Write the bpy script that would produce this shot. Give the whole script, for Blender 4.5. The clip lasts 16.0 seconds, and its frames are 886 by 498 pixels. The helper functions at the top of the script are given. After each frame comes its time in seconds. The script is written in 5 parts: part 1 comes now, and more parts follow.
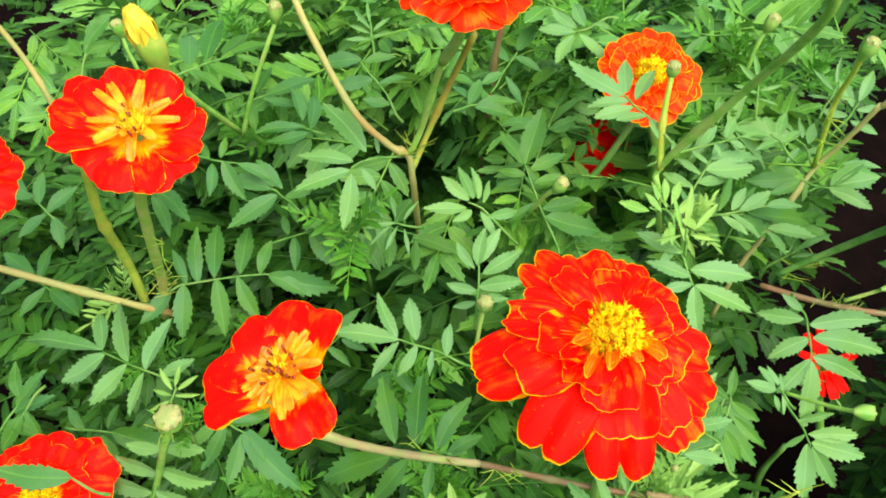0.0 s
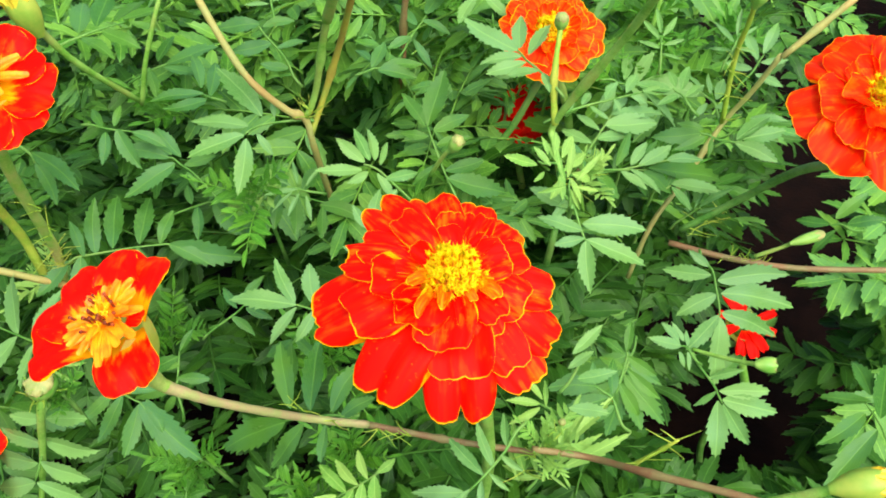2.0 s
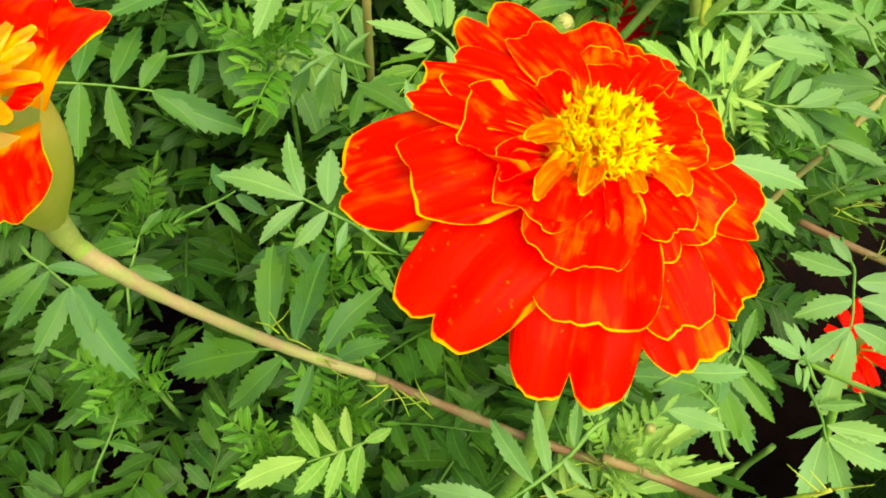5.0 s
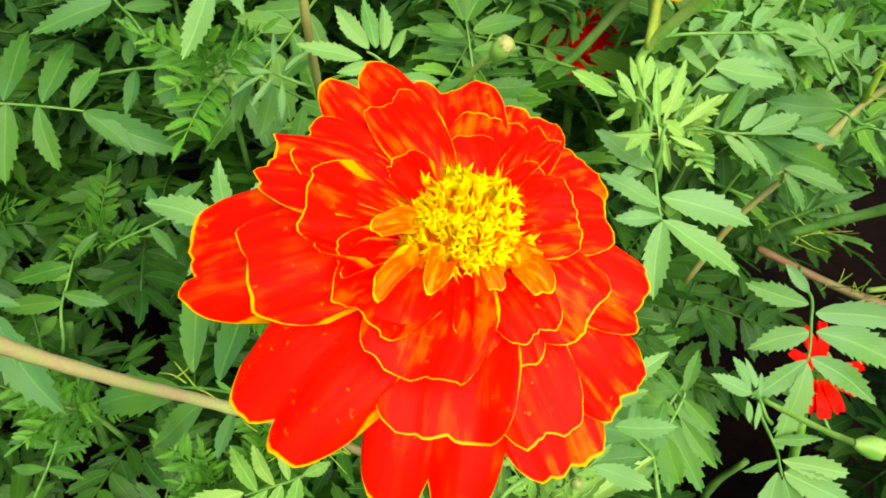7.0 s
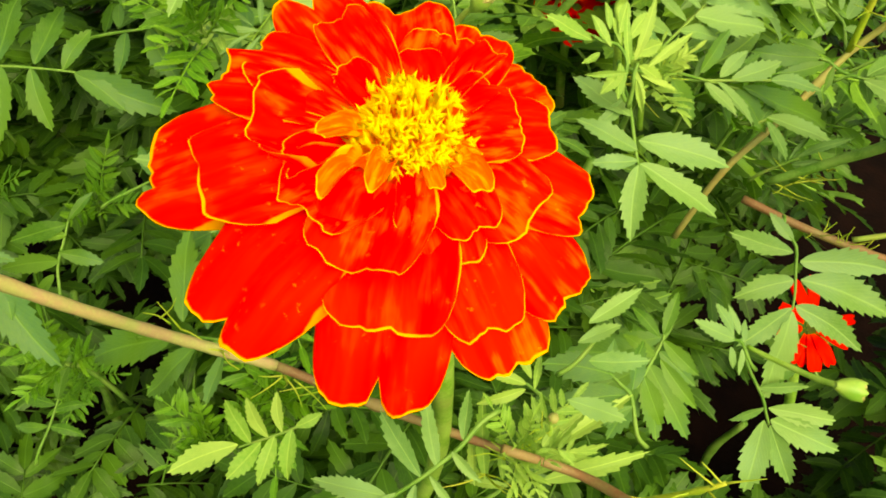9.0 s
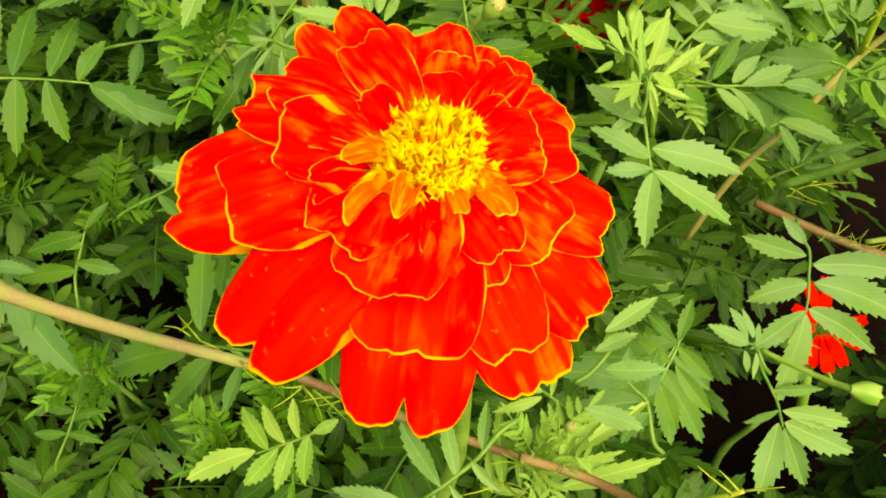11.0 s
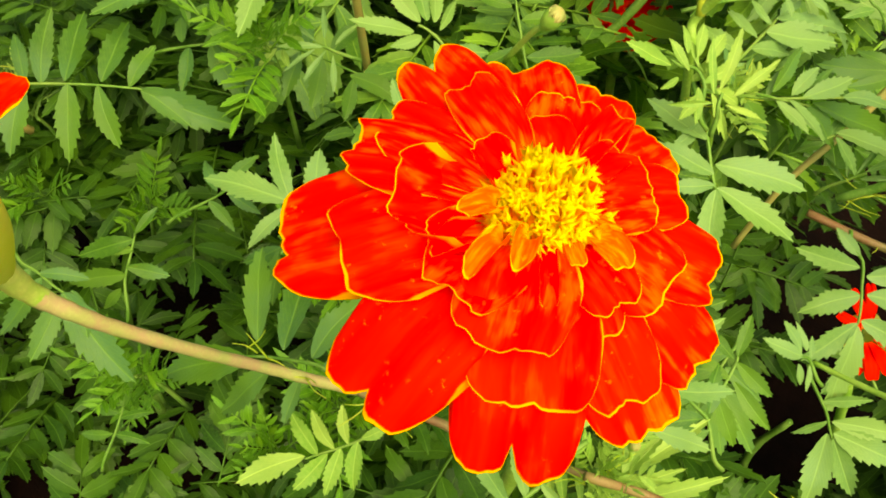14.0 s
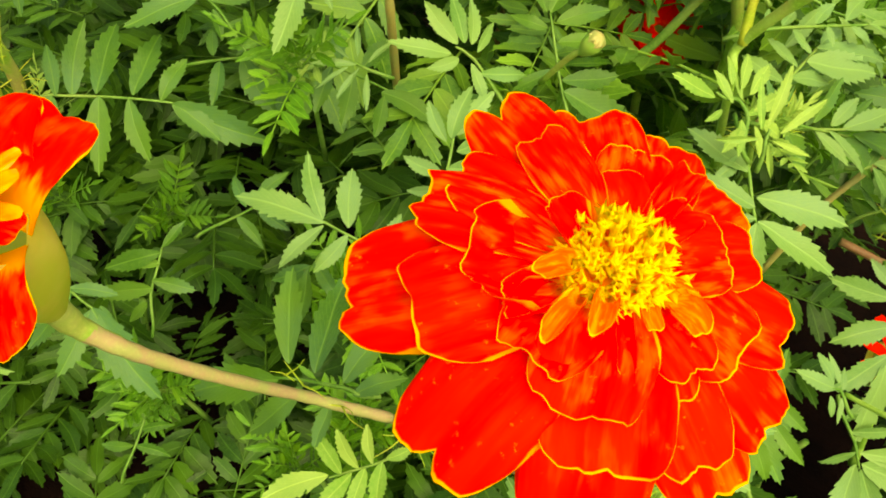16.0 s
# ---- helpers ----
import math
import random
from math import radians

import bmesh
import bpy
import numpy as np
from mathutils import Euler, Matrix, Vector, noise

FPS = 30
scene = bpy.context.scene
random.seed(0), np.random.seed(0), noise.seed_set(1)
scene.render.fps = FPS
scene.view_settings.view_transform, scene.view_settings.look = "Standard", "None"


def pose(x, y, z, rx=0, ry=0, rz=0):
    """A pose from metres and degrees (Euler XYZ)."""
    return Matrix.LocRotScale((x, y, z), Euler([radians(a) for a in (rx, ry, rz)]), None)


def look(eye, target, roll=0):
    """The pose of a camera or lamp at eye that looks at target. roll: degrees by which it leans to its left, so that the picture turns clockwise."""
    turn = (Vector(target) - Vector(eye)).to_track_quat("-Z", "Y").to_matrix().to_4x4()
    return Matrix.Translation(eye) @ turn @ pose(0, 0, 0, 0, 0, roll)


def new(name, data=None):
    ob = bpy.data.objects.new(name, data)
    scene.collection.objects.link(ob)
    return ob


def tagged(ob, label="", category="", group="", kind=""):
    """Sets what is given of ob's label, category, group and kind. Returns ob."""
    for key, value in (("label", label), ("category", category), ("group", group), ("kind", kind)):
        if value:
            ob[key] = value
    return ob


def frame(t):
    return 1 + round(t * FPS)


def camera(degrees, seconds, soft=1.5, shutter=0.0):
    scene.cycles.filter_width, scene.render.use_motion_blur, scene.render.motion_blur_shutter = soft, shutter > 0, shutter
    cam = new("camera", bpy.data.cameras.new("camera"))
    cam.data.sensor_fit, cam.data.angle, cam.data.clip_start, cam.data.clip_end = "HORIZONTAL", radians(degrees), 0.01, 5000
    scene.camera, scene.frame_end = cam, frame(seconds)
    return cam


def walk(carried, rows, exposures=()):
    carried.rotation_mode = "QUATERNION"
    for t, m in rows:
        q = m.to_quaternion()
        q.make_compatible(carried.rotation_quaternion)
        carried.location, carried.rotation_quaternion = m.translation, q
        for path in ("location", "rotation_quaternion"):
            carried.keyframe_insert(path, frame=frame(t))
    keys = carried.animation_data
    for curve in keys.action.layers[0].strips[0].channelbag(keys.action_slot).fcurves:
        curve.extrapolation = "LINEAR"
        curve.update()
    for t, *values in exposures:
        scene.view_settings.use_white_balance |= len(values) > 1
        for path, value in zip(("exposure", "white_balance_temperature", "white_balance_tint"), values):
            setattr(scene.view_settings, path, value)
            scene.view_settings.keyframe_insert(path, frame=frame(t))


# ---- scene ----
cam = camera(56.0, 16.0, soft=1.8)
PATH = [
    (0, (0.01280, 0.01328, 0.50904), (-0.03104, 1.47751, -0.85262), 1.11),
    (0.5, (0.02791, 0.01169, 0.50582), (-0.00065, 1.46904, -0.86360), 1.10),
    (1, (0.03828, 0.00942, 0.50175), (0.01017, 1.46229, -0.87244), 0.61),
    (1.5, (0.04494, 0.00866, 0.50366), (0.01707, 1.46169, -0.87036), 0.15),
    (2, (0.04497, 0.01026, 0.49917), (0.01642, 1.46246, -0.87571), 0.02),
    (2.5, (0.03538, 0.00889, 0.49479), (0.04272, 1.46598, -0.87518), 4.84),
    (3, (0.02624, 0.01931, 0.46841), (0.03455, 1.48288, -0.89463), 7.61),
    (3.2, (0.02472, 0.02435, 0.46073), (0.03546, 1.48566, -0.90472), 8.69),
    (5.3, (0.03299, 0.05317, 0.43702), (0.01564, 1.45587, -0.98851), 11.89),
    (5.5, (0.03491, 0.05513, 0.43719), (0.02043, 1.45488, -0.99127), 12.04),
    (6, (0.04151, 0.06294, 0.43869), (0.02429, 1.45467, -0.99755), 12.05),
    (6.5, (0.04366, 0.06748, 0.43955), (0.02101, 1.45202, -1.00355), 11.76),
    (7, (0.04398, 0.06686, 0.44152), (0.01913, 1.44451, -1.00811), 11.73),
    (7.5, (0.04781, 0.06270, 0.44098), (0.01389, 1.43586, -1.01273), 11.28),
    (8, (0.05225, 0.06060, 0.43801), (0.01174, 1.42242, -1.02617), 10.91),
    (8.5, (0.05422, 0.06052, 0.43738), (0.00607, 1.41698, -1.03154), 10.31),
    (9, (0.05282, 0.05990, 0.43879), (0.00045, 1.40976, -1.03604), 10.13),
    (9.5, (0.05046, 0.05967, 0.44082), (-0.00862, 1.40521, -1.03770), 9.83),
    (9.7, (0.04967, 0.05957, 0.44084), (-0.02029, 1.40945, -1.03325), 9.36),
    (11.8, (0.05092, 0.06294, 0.44165), (-0.01196, 1.38224, -1.06019), 8.99),
    (12, (0.04895, 0.06377, 0.44086), (-0.01396, 1.37837, -1.06508), 8.95),
    (12.5, (0.04206, 0.06706, 0.44517), (-0.02612, 1.38266, -1.05967), 9.10),
    (13, (0.03805, 0.06816, 0.44701), (-0.03343, 1.38073, -1.06032), 9.19),
    (13.5, (0.03610, 0.06651, 0.44624), (-0.03858, 1.37296, -1.06624), 9.21),
    (14, (0.03840, 0.06421, 0.44482), (-0.03918, 1.36668, -1.07095), 9.11),
    (14.5, (0.03863, 0.06285, 0.44482), (-0.04042, 1.36217, -1.07356), 9.03),
    (15, (0.03654, 0.06287, 0.44419), (-0.04676, 1.35996, -1.07588), 8.88),
    (15.5, (0.03451, 0.06370, 0.44547), (-0.04919, 1.35910, -1.07601), 9.15),
    (16, (0.02987, 0.06844, 0.44700), (-0.05019, 1.36441, -1.07420), 10.25),
]
EXPOSURES = [(0.0, 0.44, 6300.0, 12.0), (2.2, 0.44, 6300.0, 12.0), (3.2, 0.42, 7200.0, 9.0), (5.4, 0.40, 7800.0, 8.0), (6.3, 0.39, 6900.0, 8.0), (8.0, 0.37, 6800.0, 8.0), (8.8, 0.32, 10700.0, 8.0), (16.0, 0.32, 10700.0, 8.0)]
walk(cam, [(t, look(eye, target, roll)) for t, eye, target, roll in PATH], EXPOSURES)

# ---------------------------------------------------------------- world, sun
world = bpy.data.worlds.new("world")
scene.world = world
world.use_nodes = True
wt = world.node_tree
sky = wt.nodes.new("ShaderNodeTexSky")
sky.sky_type, sky.sun_disc = "NISHITA", False
sky.sun_elevation, sky.sun_rotation = radians(57), radians(147)
sky.air_density, sky.dust_density = 1.0, 3.0
wt.links.new(sky.outputs[0], wt.nodes["Background"].inputs[0])
wt.nodes["Background"].inputs[1].default_value = 0.15
sun = new("sun", bpy.data.lights.new("sun", "SUN"))
sun.data.energy, sun.data.angle, sun.data.color = 4.3, radians(60), (1.0, 0.93, 0.78)
sun.matrix_world = look((0.85, -1.05, 2.6), (0.05, 0.2, 0.3))

# ---------------------------------------------------------------- materials


def node(nt, kind, **values):
    n = nt.nodes.new(kind)
    for key, value in values.items():
        if key in n.inputs:
            n.inputs[key].default_value = value
    return n


def material(name, roughness=0.5):
    m = bpy.data.materials.new(name)
    m.use_nodes = True
    nt = m.node_tree
    bsdf = nt.nodes["Principled BSDF"]
    bsdf.inputs["Roughness"].default_value = roughness
    return m, nt, bsdf


def math_node(nt, op, a, b=None, clamp=False):
    n = nt.nodes.new("ShaderNodeMath")
    n.operation, n.use_clamp = op, clamp
    for slot, value in enumerate((a, b)):
        if value is None:
            continue
        if isinstance(value, (int, float)):
            n.inputs[slot].default_value = value
        else:
            nt.links.new(value, n.inputs[slot])
    return n.outputs[0]


def mix_colour(nt, factor, a, b, blend="MIX"):
    n = nt.nodes.new("ShaderNodeMix")
    n.data_type, n.blend_type = "RGBA", blend
    for slot, value in ((0, factor), (6, a), (7, b)):
        if isinstance(value, (int, float)):
            n.inputs[slot].default_value = value
        elif isinstance(value, tuple):
            n.inputs[slot].default_value = (*value, 1)
        else:
            nt.links.new(value, n.inputs[slot])
    return n.outputs[2]


def ramp(nt, value, low, high):
    n = nt.nodes.new("ShaderNodeMapRange")
    n.interpolation_type = "SMOOTHSTEP"
    nt.links.new(value, n.inputs[0])
    n.inputs[1].default_value, n.inputs[2].default_value = low, high
    return n.outputs[0]


def uv_axes(nt):
    uv = nt.nodes.new("ShaderNodeUVMap")
    sep = nt.nodes.new("ShaderNodeSeparateXYZ")
    nt.links.new(uv.outputs[0], sep.inputs[0])
    return uv.outputs[0], sep.outputs[0], sep.outputs[1]


def noise_on(nt, vector, scale, detail=3.0, rough=0.55):
    n = node(nt, "ShaderNodeTexNoise", Scale=scale, Detail=detail, Roughness=rough)
    nt.links.new(vector, n.inputs["Vector"])
    return n.outputs[0]


def bump(nt, bsdf, height, strength, distance):
    b = node(nt, "ShaderNodeBump", Strength=strength, Distance=distance)
    nt.links.new(height, b.inputs["Height"])
    nt.links.new(b.outputs[0], bsdf.inputs["Normal"])


def thin(nt, bsdf, colour, share):
    """Lets some light through a thin blade."""
    tr = nt.nodes.new("ShaderNodeBsdfTranslucent")
    mx = nt.nodes.new("ShaderNodeMixShader")
    mx.inputs[0].default_value = share
    nt.links.new(colour, tr.inputs[0])
    nt.links.new(bsdf.outputs[0], mx.inputs[1])
    nt.links.new(tr.outputs[0], mx.inputs[2])
    nt.links.new(mx.outputs[0], nt.nodes["Material Output"].inputs[0])


def leaf_material(name, dark, light, blue, island=False):
    m, nt, bsdf = material(name, 0.46)
    uv, u, v = uv_axes(nt)
    if island:
        chance = nt.nodes.new("ShaderNodeNewGeometry").outputs["Random Per Island"]
    else:
        chance = nt.nodes.new("ShaderNodeObjectInfo").outputs["Random"]
    place = nt.nodes.new("ShaderNodeNewGeometry").outputs["Position"]
    across = math_node(nt, "ABSOLUTE", math_node(nt, "SUBTRACT", u, 0.5))
    tint = mix_colour(nt, chance, dark, light)
    patch = ramp(nt, noise_on(nt, place, 38.0, 2.0), 0.38, 0.66)
    tint = mix_colour(nt, math_node(nt, "MULTIPLY", patch, 0.65), tint, blue)
    grain = noise_on(nt, place, 900.0, 4.0)
    tint = mix_colour(nt, math_node(nt, "MULTIPLY", ramp(nt, grain, 0.35, 0.75), 0.35), tint, light)
    rib = math_node(nt, "SUBTRACT", 1.0, ramp(nt, across, 0.004, 0.016))
    slant = math_node(nt, "SUBTRACT", math_node(nt, "MULTIPLY", v, 11.0), math_node(nt, "MULTIPLY", across, 26.0))
    vein = ramp(nt, math_node(nt, "ABSOLUTE", math_node(nt, "SUBTRACT", math_node(nt, "FRACT", slant), 0.5)), 0.40, 0.5)
    lines = math_node(nt, "MAXIMUM", math_node(nt, "MULTIPLY", rib, 0.5), math_node(nt, "MULTIPLY", vein, 0.2))
    pale = tuple(min(1.0, c * 1.35 + 0.015) for c in light)
    tint = mix_colour(nt, lines, tint, pale)
    nt.links.new(tint, bsdf.inputs["Base Color"])
    bsdf.inputs["Specular IOR Level"].default_value = 0.3
    height = math_node(nt, "SUBTRACT", math_node(nt, "MULTIPLY", grain, 0.4), lines)
    bump(nt, bsdf, height, 0.5, 0.0004)
    thin(nt, bsdf, tint, 0.22)
    return m


def petal_material(name, red, deep, rim, base_to, rim_from, blotch):
    """A petal: red, with a yellow rim and a yellow claw, and lighter flecks."""
    m, nt, bsdf = material(name, 0.5)
    uv, u, v = uv_axes(nt)
    chance = nt.nodes.new("ShaderNodeObjectInfo").outputs["Random"]
    place = nt.nodes.new("ShaderNodeNewGeometry").outputs["Position"]
    across = math_node(nt, "MULTIPLY", math_node(nt, "ABSOLUTE", math_node(nt, "SUBTRACT", u, 0.5)), 2.0)
    stretch = nt.nodes.new("ShaderNodeMapping")
    stretch.inputs["Scale"].default_value = (7.0, 1.8, 1.0)
    shift = nt.nodes.new("ShaderNodeCombineXYZ")
    nt.links.new(math_node(nt, "MULTIPLY", chance, 37.0), shift.inputs[0])
    nt.links.new(math_node(nt, "MULTIPLY", chance, 91.0), shift.inputs[1])
    nt.links.new(uv, stretch.inputs["Vector"])
    nt.links.new(shift.outputs[0], stretch.inputs["Location"])
    streak = noise_on(nt, stretch.outputs[0], 1.3, 3.0)
    drift = nt.nodes.new("ShaderNodeVectorMath")
    nt.links.new(place, drift.inputs[0])
    nt.links.new(shift.outputs[0], drift.inputs[1])
    cloud = noise_on(nt, drift.outputs[0], 210.0, 2.0)
    tint = mix_colour(nt, ramp(nt, streak, 0.4, 0.7), red, deep)
    some = ramp(nt, math_node(nt, "FRACT", math_node(nt, "MULTIPLY", chance, 7.3)), 0.0, 0.5)
    fleck = math_node(nt, "MULTIPLY", some, ramp(nt, math_node(nt, "ADD", math_node(nt, "MULTIPLY", streak, 0.55), math_node(nt, "MULTIPLY", cloud, 0.45)), 0.50, 0.66))
    fleck = math_node(nt, "MULTIPLY", fleck, blotch)
    warm = tuple(0.55 * a + 0.45 * b for a, b in zip(red, rim))
    tint = mix_colour(nt, fleck, tint, warm)
    fine = noise_on(nt, place, 1100.0, 3.0)
    spots = math_node(nt, "MULTIPLY", ramp(nt, fine, 0.62, 0.72), ramp(nt, cloud, 0.50, 0.62))
    tint = mix_colour(nt, math_node(nt, "MULTIPLY", spots, 0.5 * min(1.0, blotch)), tint, rim)
    claw = math_node(nt, "SUBTRACT", 1.0, ramp(nt, math_node(nt, "ADD", v, math_node(nt, "MULTIPLY", math_node(nt, "SUBTRACT", streak, 0.5), 0.65)), base_to - 0.14, base_to + 0.1))
    tint = mix_colour(nt, claw, tint, rim)
    wobble = math_node(nt, "MULTIPLY", math_node(nt, "SUBTRACT", cloud, 0.5), 0.09)
    far = math_node(nt, "SUBTRACT", math_node(nt, "MULTIPLY", v, 2.2), 1.2)
    edge = ramp(nt, math_node(nt, "ADD", math_node(nt, "MAXIMUM", across, far), wobble), rim_from, 0.4 * rim_from + 0.6)
    tint = mix_colour(nt, edge, tint, rim)
    nt.links.new(tint, bsdf.inputs["Base Color"])
    bsdf.inputs["Specular IOR Level"].default_value = 0.08
    bump(nt, bsdf, streak, 0.35, 0.0006)
    thin(nt, bsdf, tint, 0.3)
    return m


def plain_material(name, a, b, scale, roughness=0.5, relief=0.0003, light_through=0.0):
    m, nt, bsdf = material(name, roughness)
    place = nt.nodes.new("ShaderNodeNewGeometry").outputs["Position"]
    wide = noise_on(nt, place, scale, 3.0)
    fine = noise_on(nt, place, scale * 9.0, 3.0)
    f = math_node(nt, "ADD", math_node(nt, "MULTIPLY", ramp(nt, wide, 0.35, 0.65), 0.75), math_node(nt, "MULTIPLY", fine, 0.25))
    tint = mix_colour(nt, f, a, b)
    nt.links.new(tint, bsdf.inputs["Base Color"])
    bump(nt, bsdf, fine, 0.3, relief)
    bsdf.inputs["Specular IOR Level"].default_value = 0.1 if roughness > 0.8 else 0.4
    if light_through:
        thin(nt, bsdf, tint, light_through)
    return m


LEAF = leaf_material("leaf_green", (0.032, 0.145, 0.011), (0.098, 0.262, 0.026), (0.076, 0.236, 0.088))
YOUNG = leaf_material("leaf_young", (0.13, 0.37, 0.04), (0.32, 0.53, 0.10), (0.20, 0.43, 0.09))
PALE = leaf_material("leaf_pale", (0.090, 0.27, 0.045), (0.19, 0.39, 0.09), (0.17, 0.38, 0.15))
# Lower leaves: the leaf green darkened, with the canopy's shade in the colour.
UNDER_SHADED = leaf_material("leaf_under_shaded", (0.012, 0.062, 0.005), (0.062, 0.195, 0.013), (0.030, 0.13, 0.018), True)
# Upper leaves: the same leaf coloured brighter, as if lit.
TOP_LIT = leaf_material("leaf_top_lit", (0.044, 0.19, 0.011), (0.19, 0.42, 0.042), (0.115, 0.32, 0.10), True)


def stem_material(name, a, b, worn):
    """A ribbed stem: two greens in long streaks, with browned patches."""
    m, nt, bsdf = material(name, 0.5)
    place = nt.nodes.new("ShaderNodeNewGeometry").outputs["Position"]
    tint = mix_colour(nt, ramp(nt, noise_on(nt, place, 150.0, 3.0), 0.36, 0.64), a, b)
    patch = ramp(nt, noise_on(nt, place, 45.0, 3.0), 0.50, 0.66)
    tint = mix_colour(nt, math_node(nt, "MULTIPLY", patch, 0.7), tint, worn)
    fine = noise_on(nt, place, 1500.0, 3.0)
    tint = mix_colour(nt, math_node(nt, "MULTIPLY", ramp(nt, fine, 0.45, 0.7), 0.35), tint, tuple(min(1.0, c * 1.3) for c in b))
    nt.links.new(tint, bsdf.inputs["Base Color"])
    bsdf.inputs["Specular IOR Level"].default_value = 0.3
    bump(nt, bsdf, fine, 0.25, 0.0003)
    thin(nt, bsdf, tint, 0.18)
    return m


STEM = {
    "rib": stem_material("stem_rib", (0.08, 0.26, 0.03), (0.17, 0.38, 0.07), (0.22, 0.38, 0.08)),
    "green": stem_material("stem_green", (0.16, 0.42, 0.04), (0.30, 0.56, 0.10), (0.36, 0.42, 0.10)),
    "pale": stem_material("stem_pale", (0.26, 0.56, 0.06), (0.46, 0.60, 0.14), (0.50, 0.40, 0.13)),
    "tan": stem_material("stem_tan", (0.46, 0.42, 0.12), (0.40, 0.44, 0.13), (0.50, 0.30, 0.10)),
    "brown": stem_material("stem_brown", (0.24, 0.14, 0.06), (0.25, 0.22, 0.08), (0.30, 0.13, 0.06)),
    "ochre": stem_material("stem_ochre", (0.52, 0.50, 0.06), (0.38, 0.48, 0.07), (0.42, 0.26, 0.05)),
    "yellow": stem_material("stem_yellow", (0.28, 0.52, 0.04), (0.46, 0.60, 0.07), (0.44, 0.46, 0.06)),
    "pink": stem_material("stem_pink", (0.50, 0.38, 0.19), (0.40, 0.48, 0.15), (0.58, 0.31, 0.20)),
}
CALYX = plain_material("calyx", (0.66, 0.86, 0.12), (0.86, 0.92, 0.24), 90.0, 0.45, 0.0001, 0.6)
BUD_GREEN = plain_material("bud_green", (0.10, 0.33, 0.03), (0.26, 0.46, 0.08), 150.0, 0.45, 0.0001)
AMBER = petal_material("petal_amber", (1.0, 0.11, 0.0), (1.0, 0.25, 0.0), (1.0, 0.55, 0.0), 0.34, 0.92, 1.0)
FIRE = petal_material("petal_fire", (1.0, 0.02, 0.0), (1.0, 0.06, 0.0), (1.0, 0.36, 0.0), 0.30, 0.975, 0.9)
BUD_TIP = plain_material("bud_tip", (0.38, 0.37, 0.12), (0.23, 0.33, 0.08), 400.0, 0.5)
def strand_material(name, low, high):
    """A floret: deep orange at its foot, yellow at its mouth."""
    m, nt, bsdf = material(name, 0.5)
    uv, u, v = uv_axes(nt)
    place = nt.nodes.new("ShaderNodeNewGeometry").outputs["Position"]
    grain = noise_on(nt, place, 700.0, 3.0)
    f = ramp(nt, math_node(nt, "ADD", v, math_node(nt, "MULTIPLY", math_node(nt, "SUBTRACT", grain, 0.5), 0.7)), 0.25, 0.75)
    tint = mix_colour(nt, f, low, high)
    nt.links.new(tint, bsdf.inputs["Base Color"])
    bsdf.inputs["Specular IOR Level"].default_value = 0.15
    bump(nt, bsdf, grain, 0.3, 0.0002)
    thin(nt, bsdf, tint, 0.45)
    return m


STRAND = strand_material("strand", (1.0, 0.33, 0.0), (1.0, 0.82, 0.0))
BUD_YELLOW = plain_material("bud_yellow", (0.86, 0.60, 0.02), (0.55, 0.52, 0.04), 260.0, 0.5)
BUD_CUP = plain_material("bud_cup", (0.24, 0.46, 0.05), (0.46, 0.56, 0.08), 140.0, 0.45, 0.0001, 0.2)
FLORET = plain_material("floret", (1.0, 0.62, 0.0), (1.0, 0.86, 0.0), 500.0, 0.5, 0.0002, 0.5)
QUILL = plain_material("quill", (1.0, 0.17, 0.0), (1.0, 0.46, 0.0), 260.0, 0.5, 0.0002, 0.25)
ANTHER = plain_material("anther", (0.14, 0.02, 0.003), (0.36, 0.06, 0.005), 600.0, 0.6)
CORE = plain_material("flower_core", (1.0, 0.22, 0.0), (1.0, 0.42, 0.0), 300.0, 0.6)
# Reddish-brown soil taken near black, so its colour carries the gaps' shade.
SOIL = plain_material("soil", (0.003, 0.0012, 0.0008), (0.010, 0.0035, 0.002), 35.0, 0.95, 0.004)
RED = petal_material("petal_red", (1.0, 0.004, 0.0), (1.0, 0.010, 0.0), (1.0, 0.46, 0.0), 0.31, 0.968, 0.6)
SCARLET = petal_material("petal_scarlet", (1.0, 0.003, 0.0), (1.0, 0.008, 0.0), (1.0, 0.50, 0.0), 0.36, 0.988, 0.3)
DEEP_RED = petal_material("petal_deep_red", (0.9, 0.004, 0.0), (0.8, 0.006, 0.0), (1.0, 0.05, 0.0), 0.10, 0.985, 0.3)
ORANGE = petal_material("petal_orange", (1.0, 0.032, 0.0), (1.0, 0.11, 0.0), (1.0, 0.42, 0.0), 0.42, 0.94, 0.9)

# ---------------------------------------------------------------- meshes


def mesh_of(name, verts, faces, mat, uvs=None, smooth=True):
    me = bpy.data.meshes.new(name)
    me.from_pydata(verts, [], faces)
    if uvs is not None:
        layer = me.uv_layers.new(name="UVMap")
        flat = np.array([uvs[l.vertex_index] for l in me.loops], dtype=np.float32)
        layer.data.foreach_set("uv", flat.ravel())
    if smooth:
        me.polygons.foreach_set("use_smooth", [True] * len(me.polygons))
    me.materials.append(mat)
    me.update()
    return me


def child(name, me, parent, m=None, label=""):
    ob = new(name, me)
    ob.parent = parent
    if m is not None:
        ob.matrix_basis = m
    return tagged(ob, label)


def frame_of(origin, y_axis, z_hint):
    """A pose whose y axis runs along y_axis and whose z axis is as near z_hint as can be."""
    y = Vector(y_axis).normalized()
    x = y.cross(Vector(z_hint))
    if x.length < 1e-6:
        x = y.orthogonal()
    x.normalize()
    z = x.cross(y)
    m = Matrix((x, y, z)).transposed().to_4x4()
    m.translation = origin
    return m


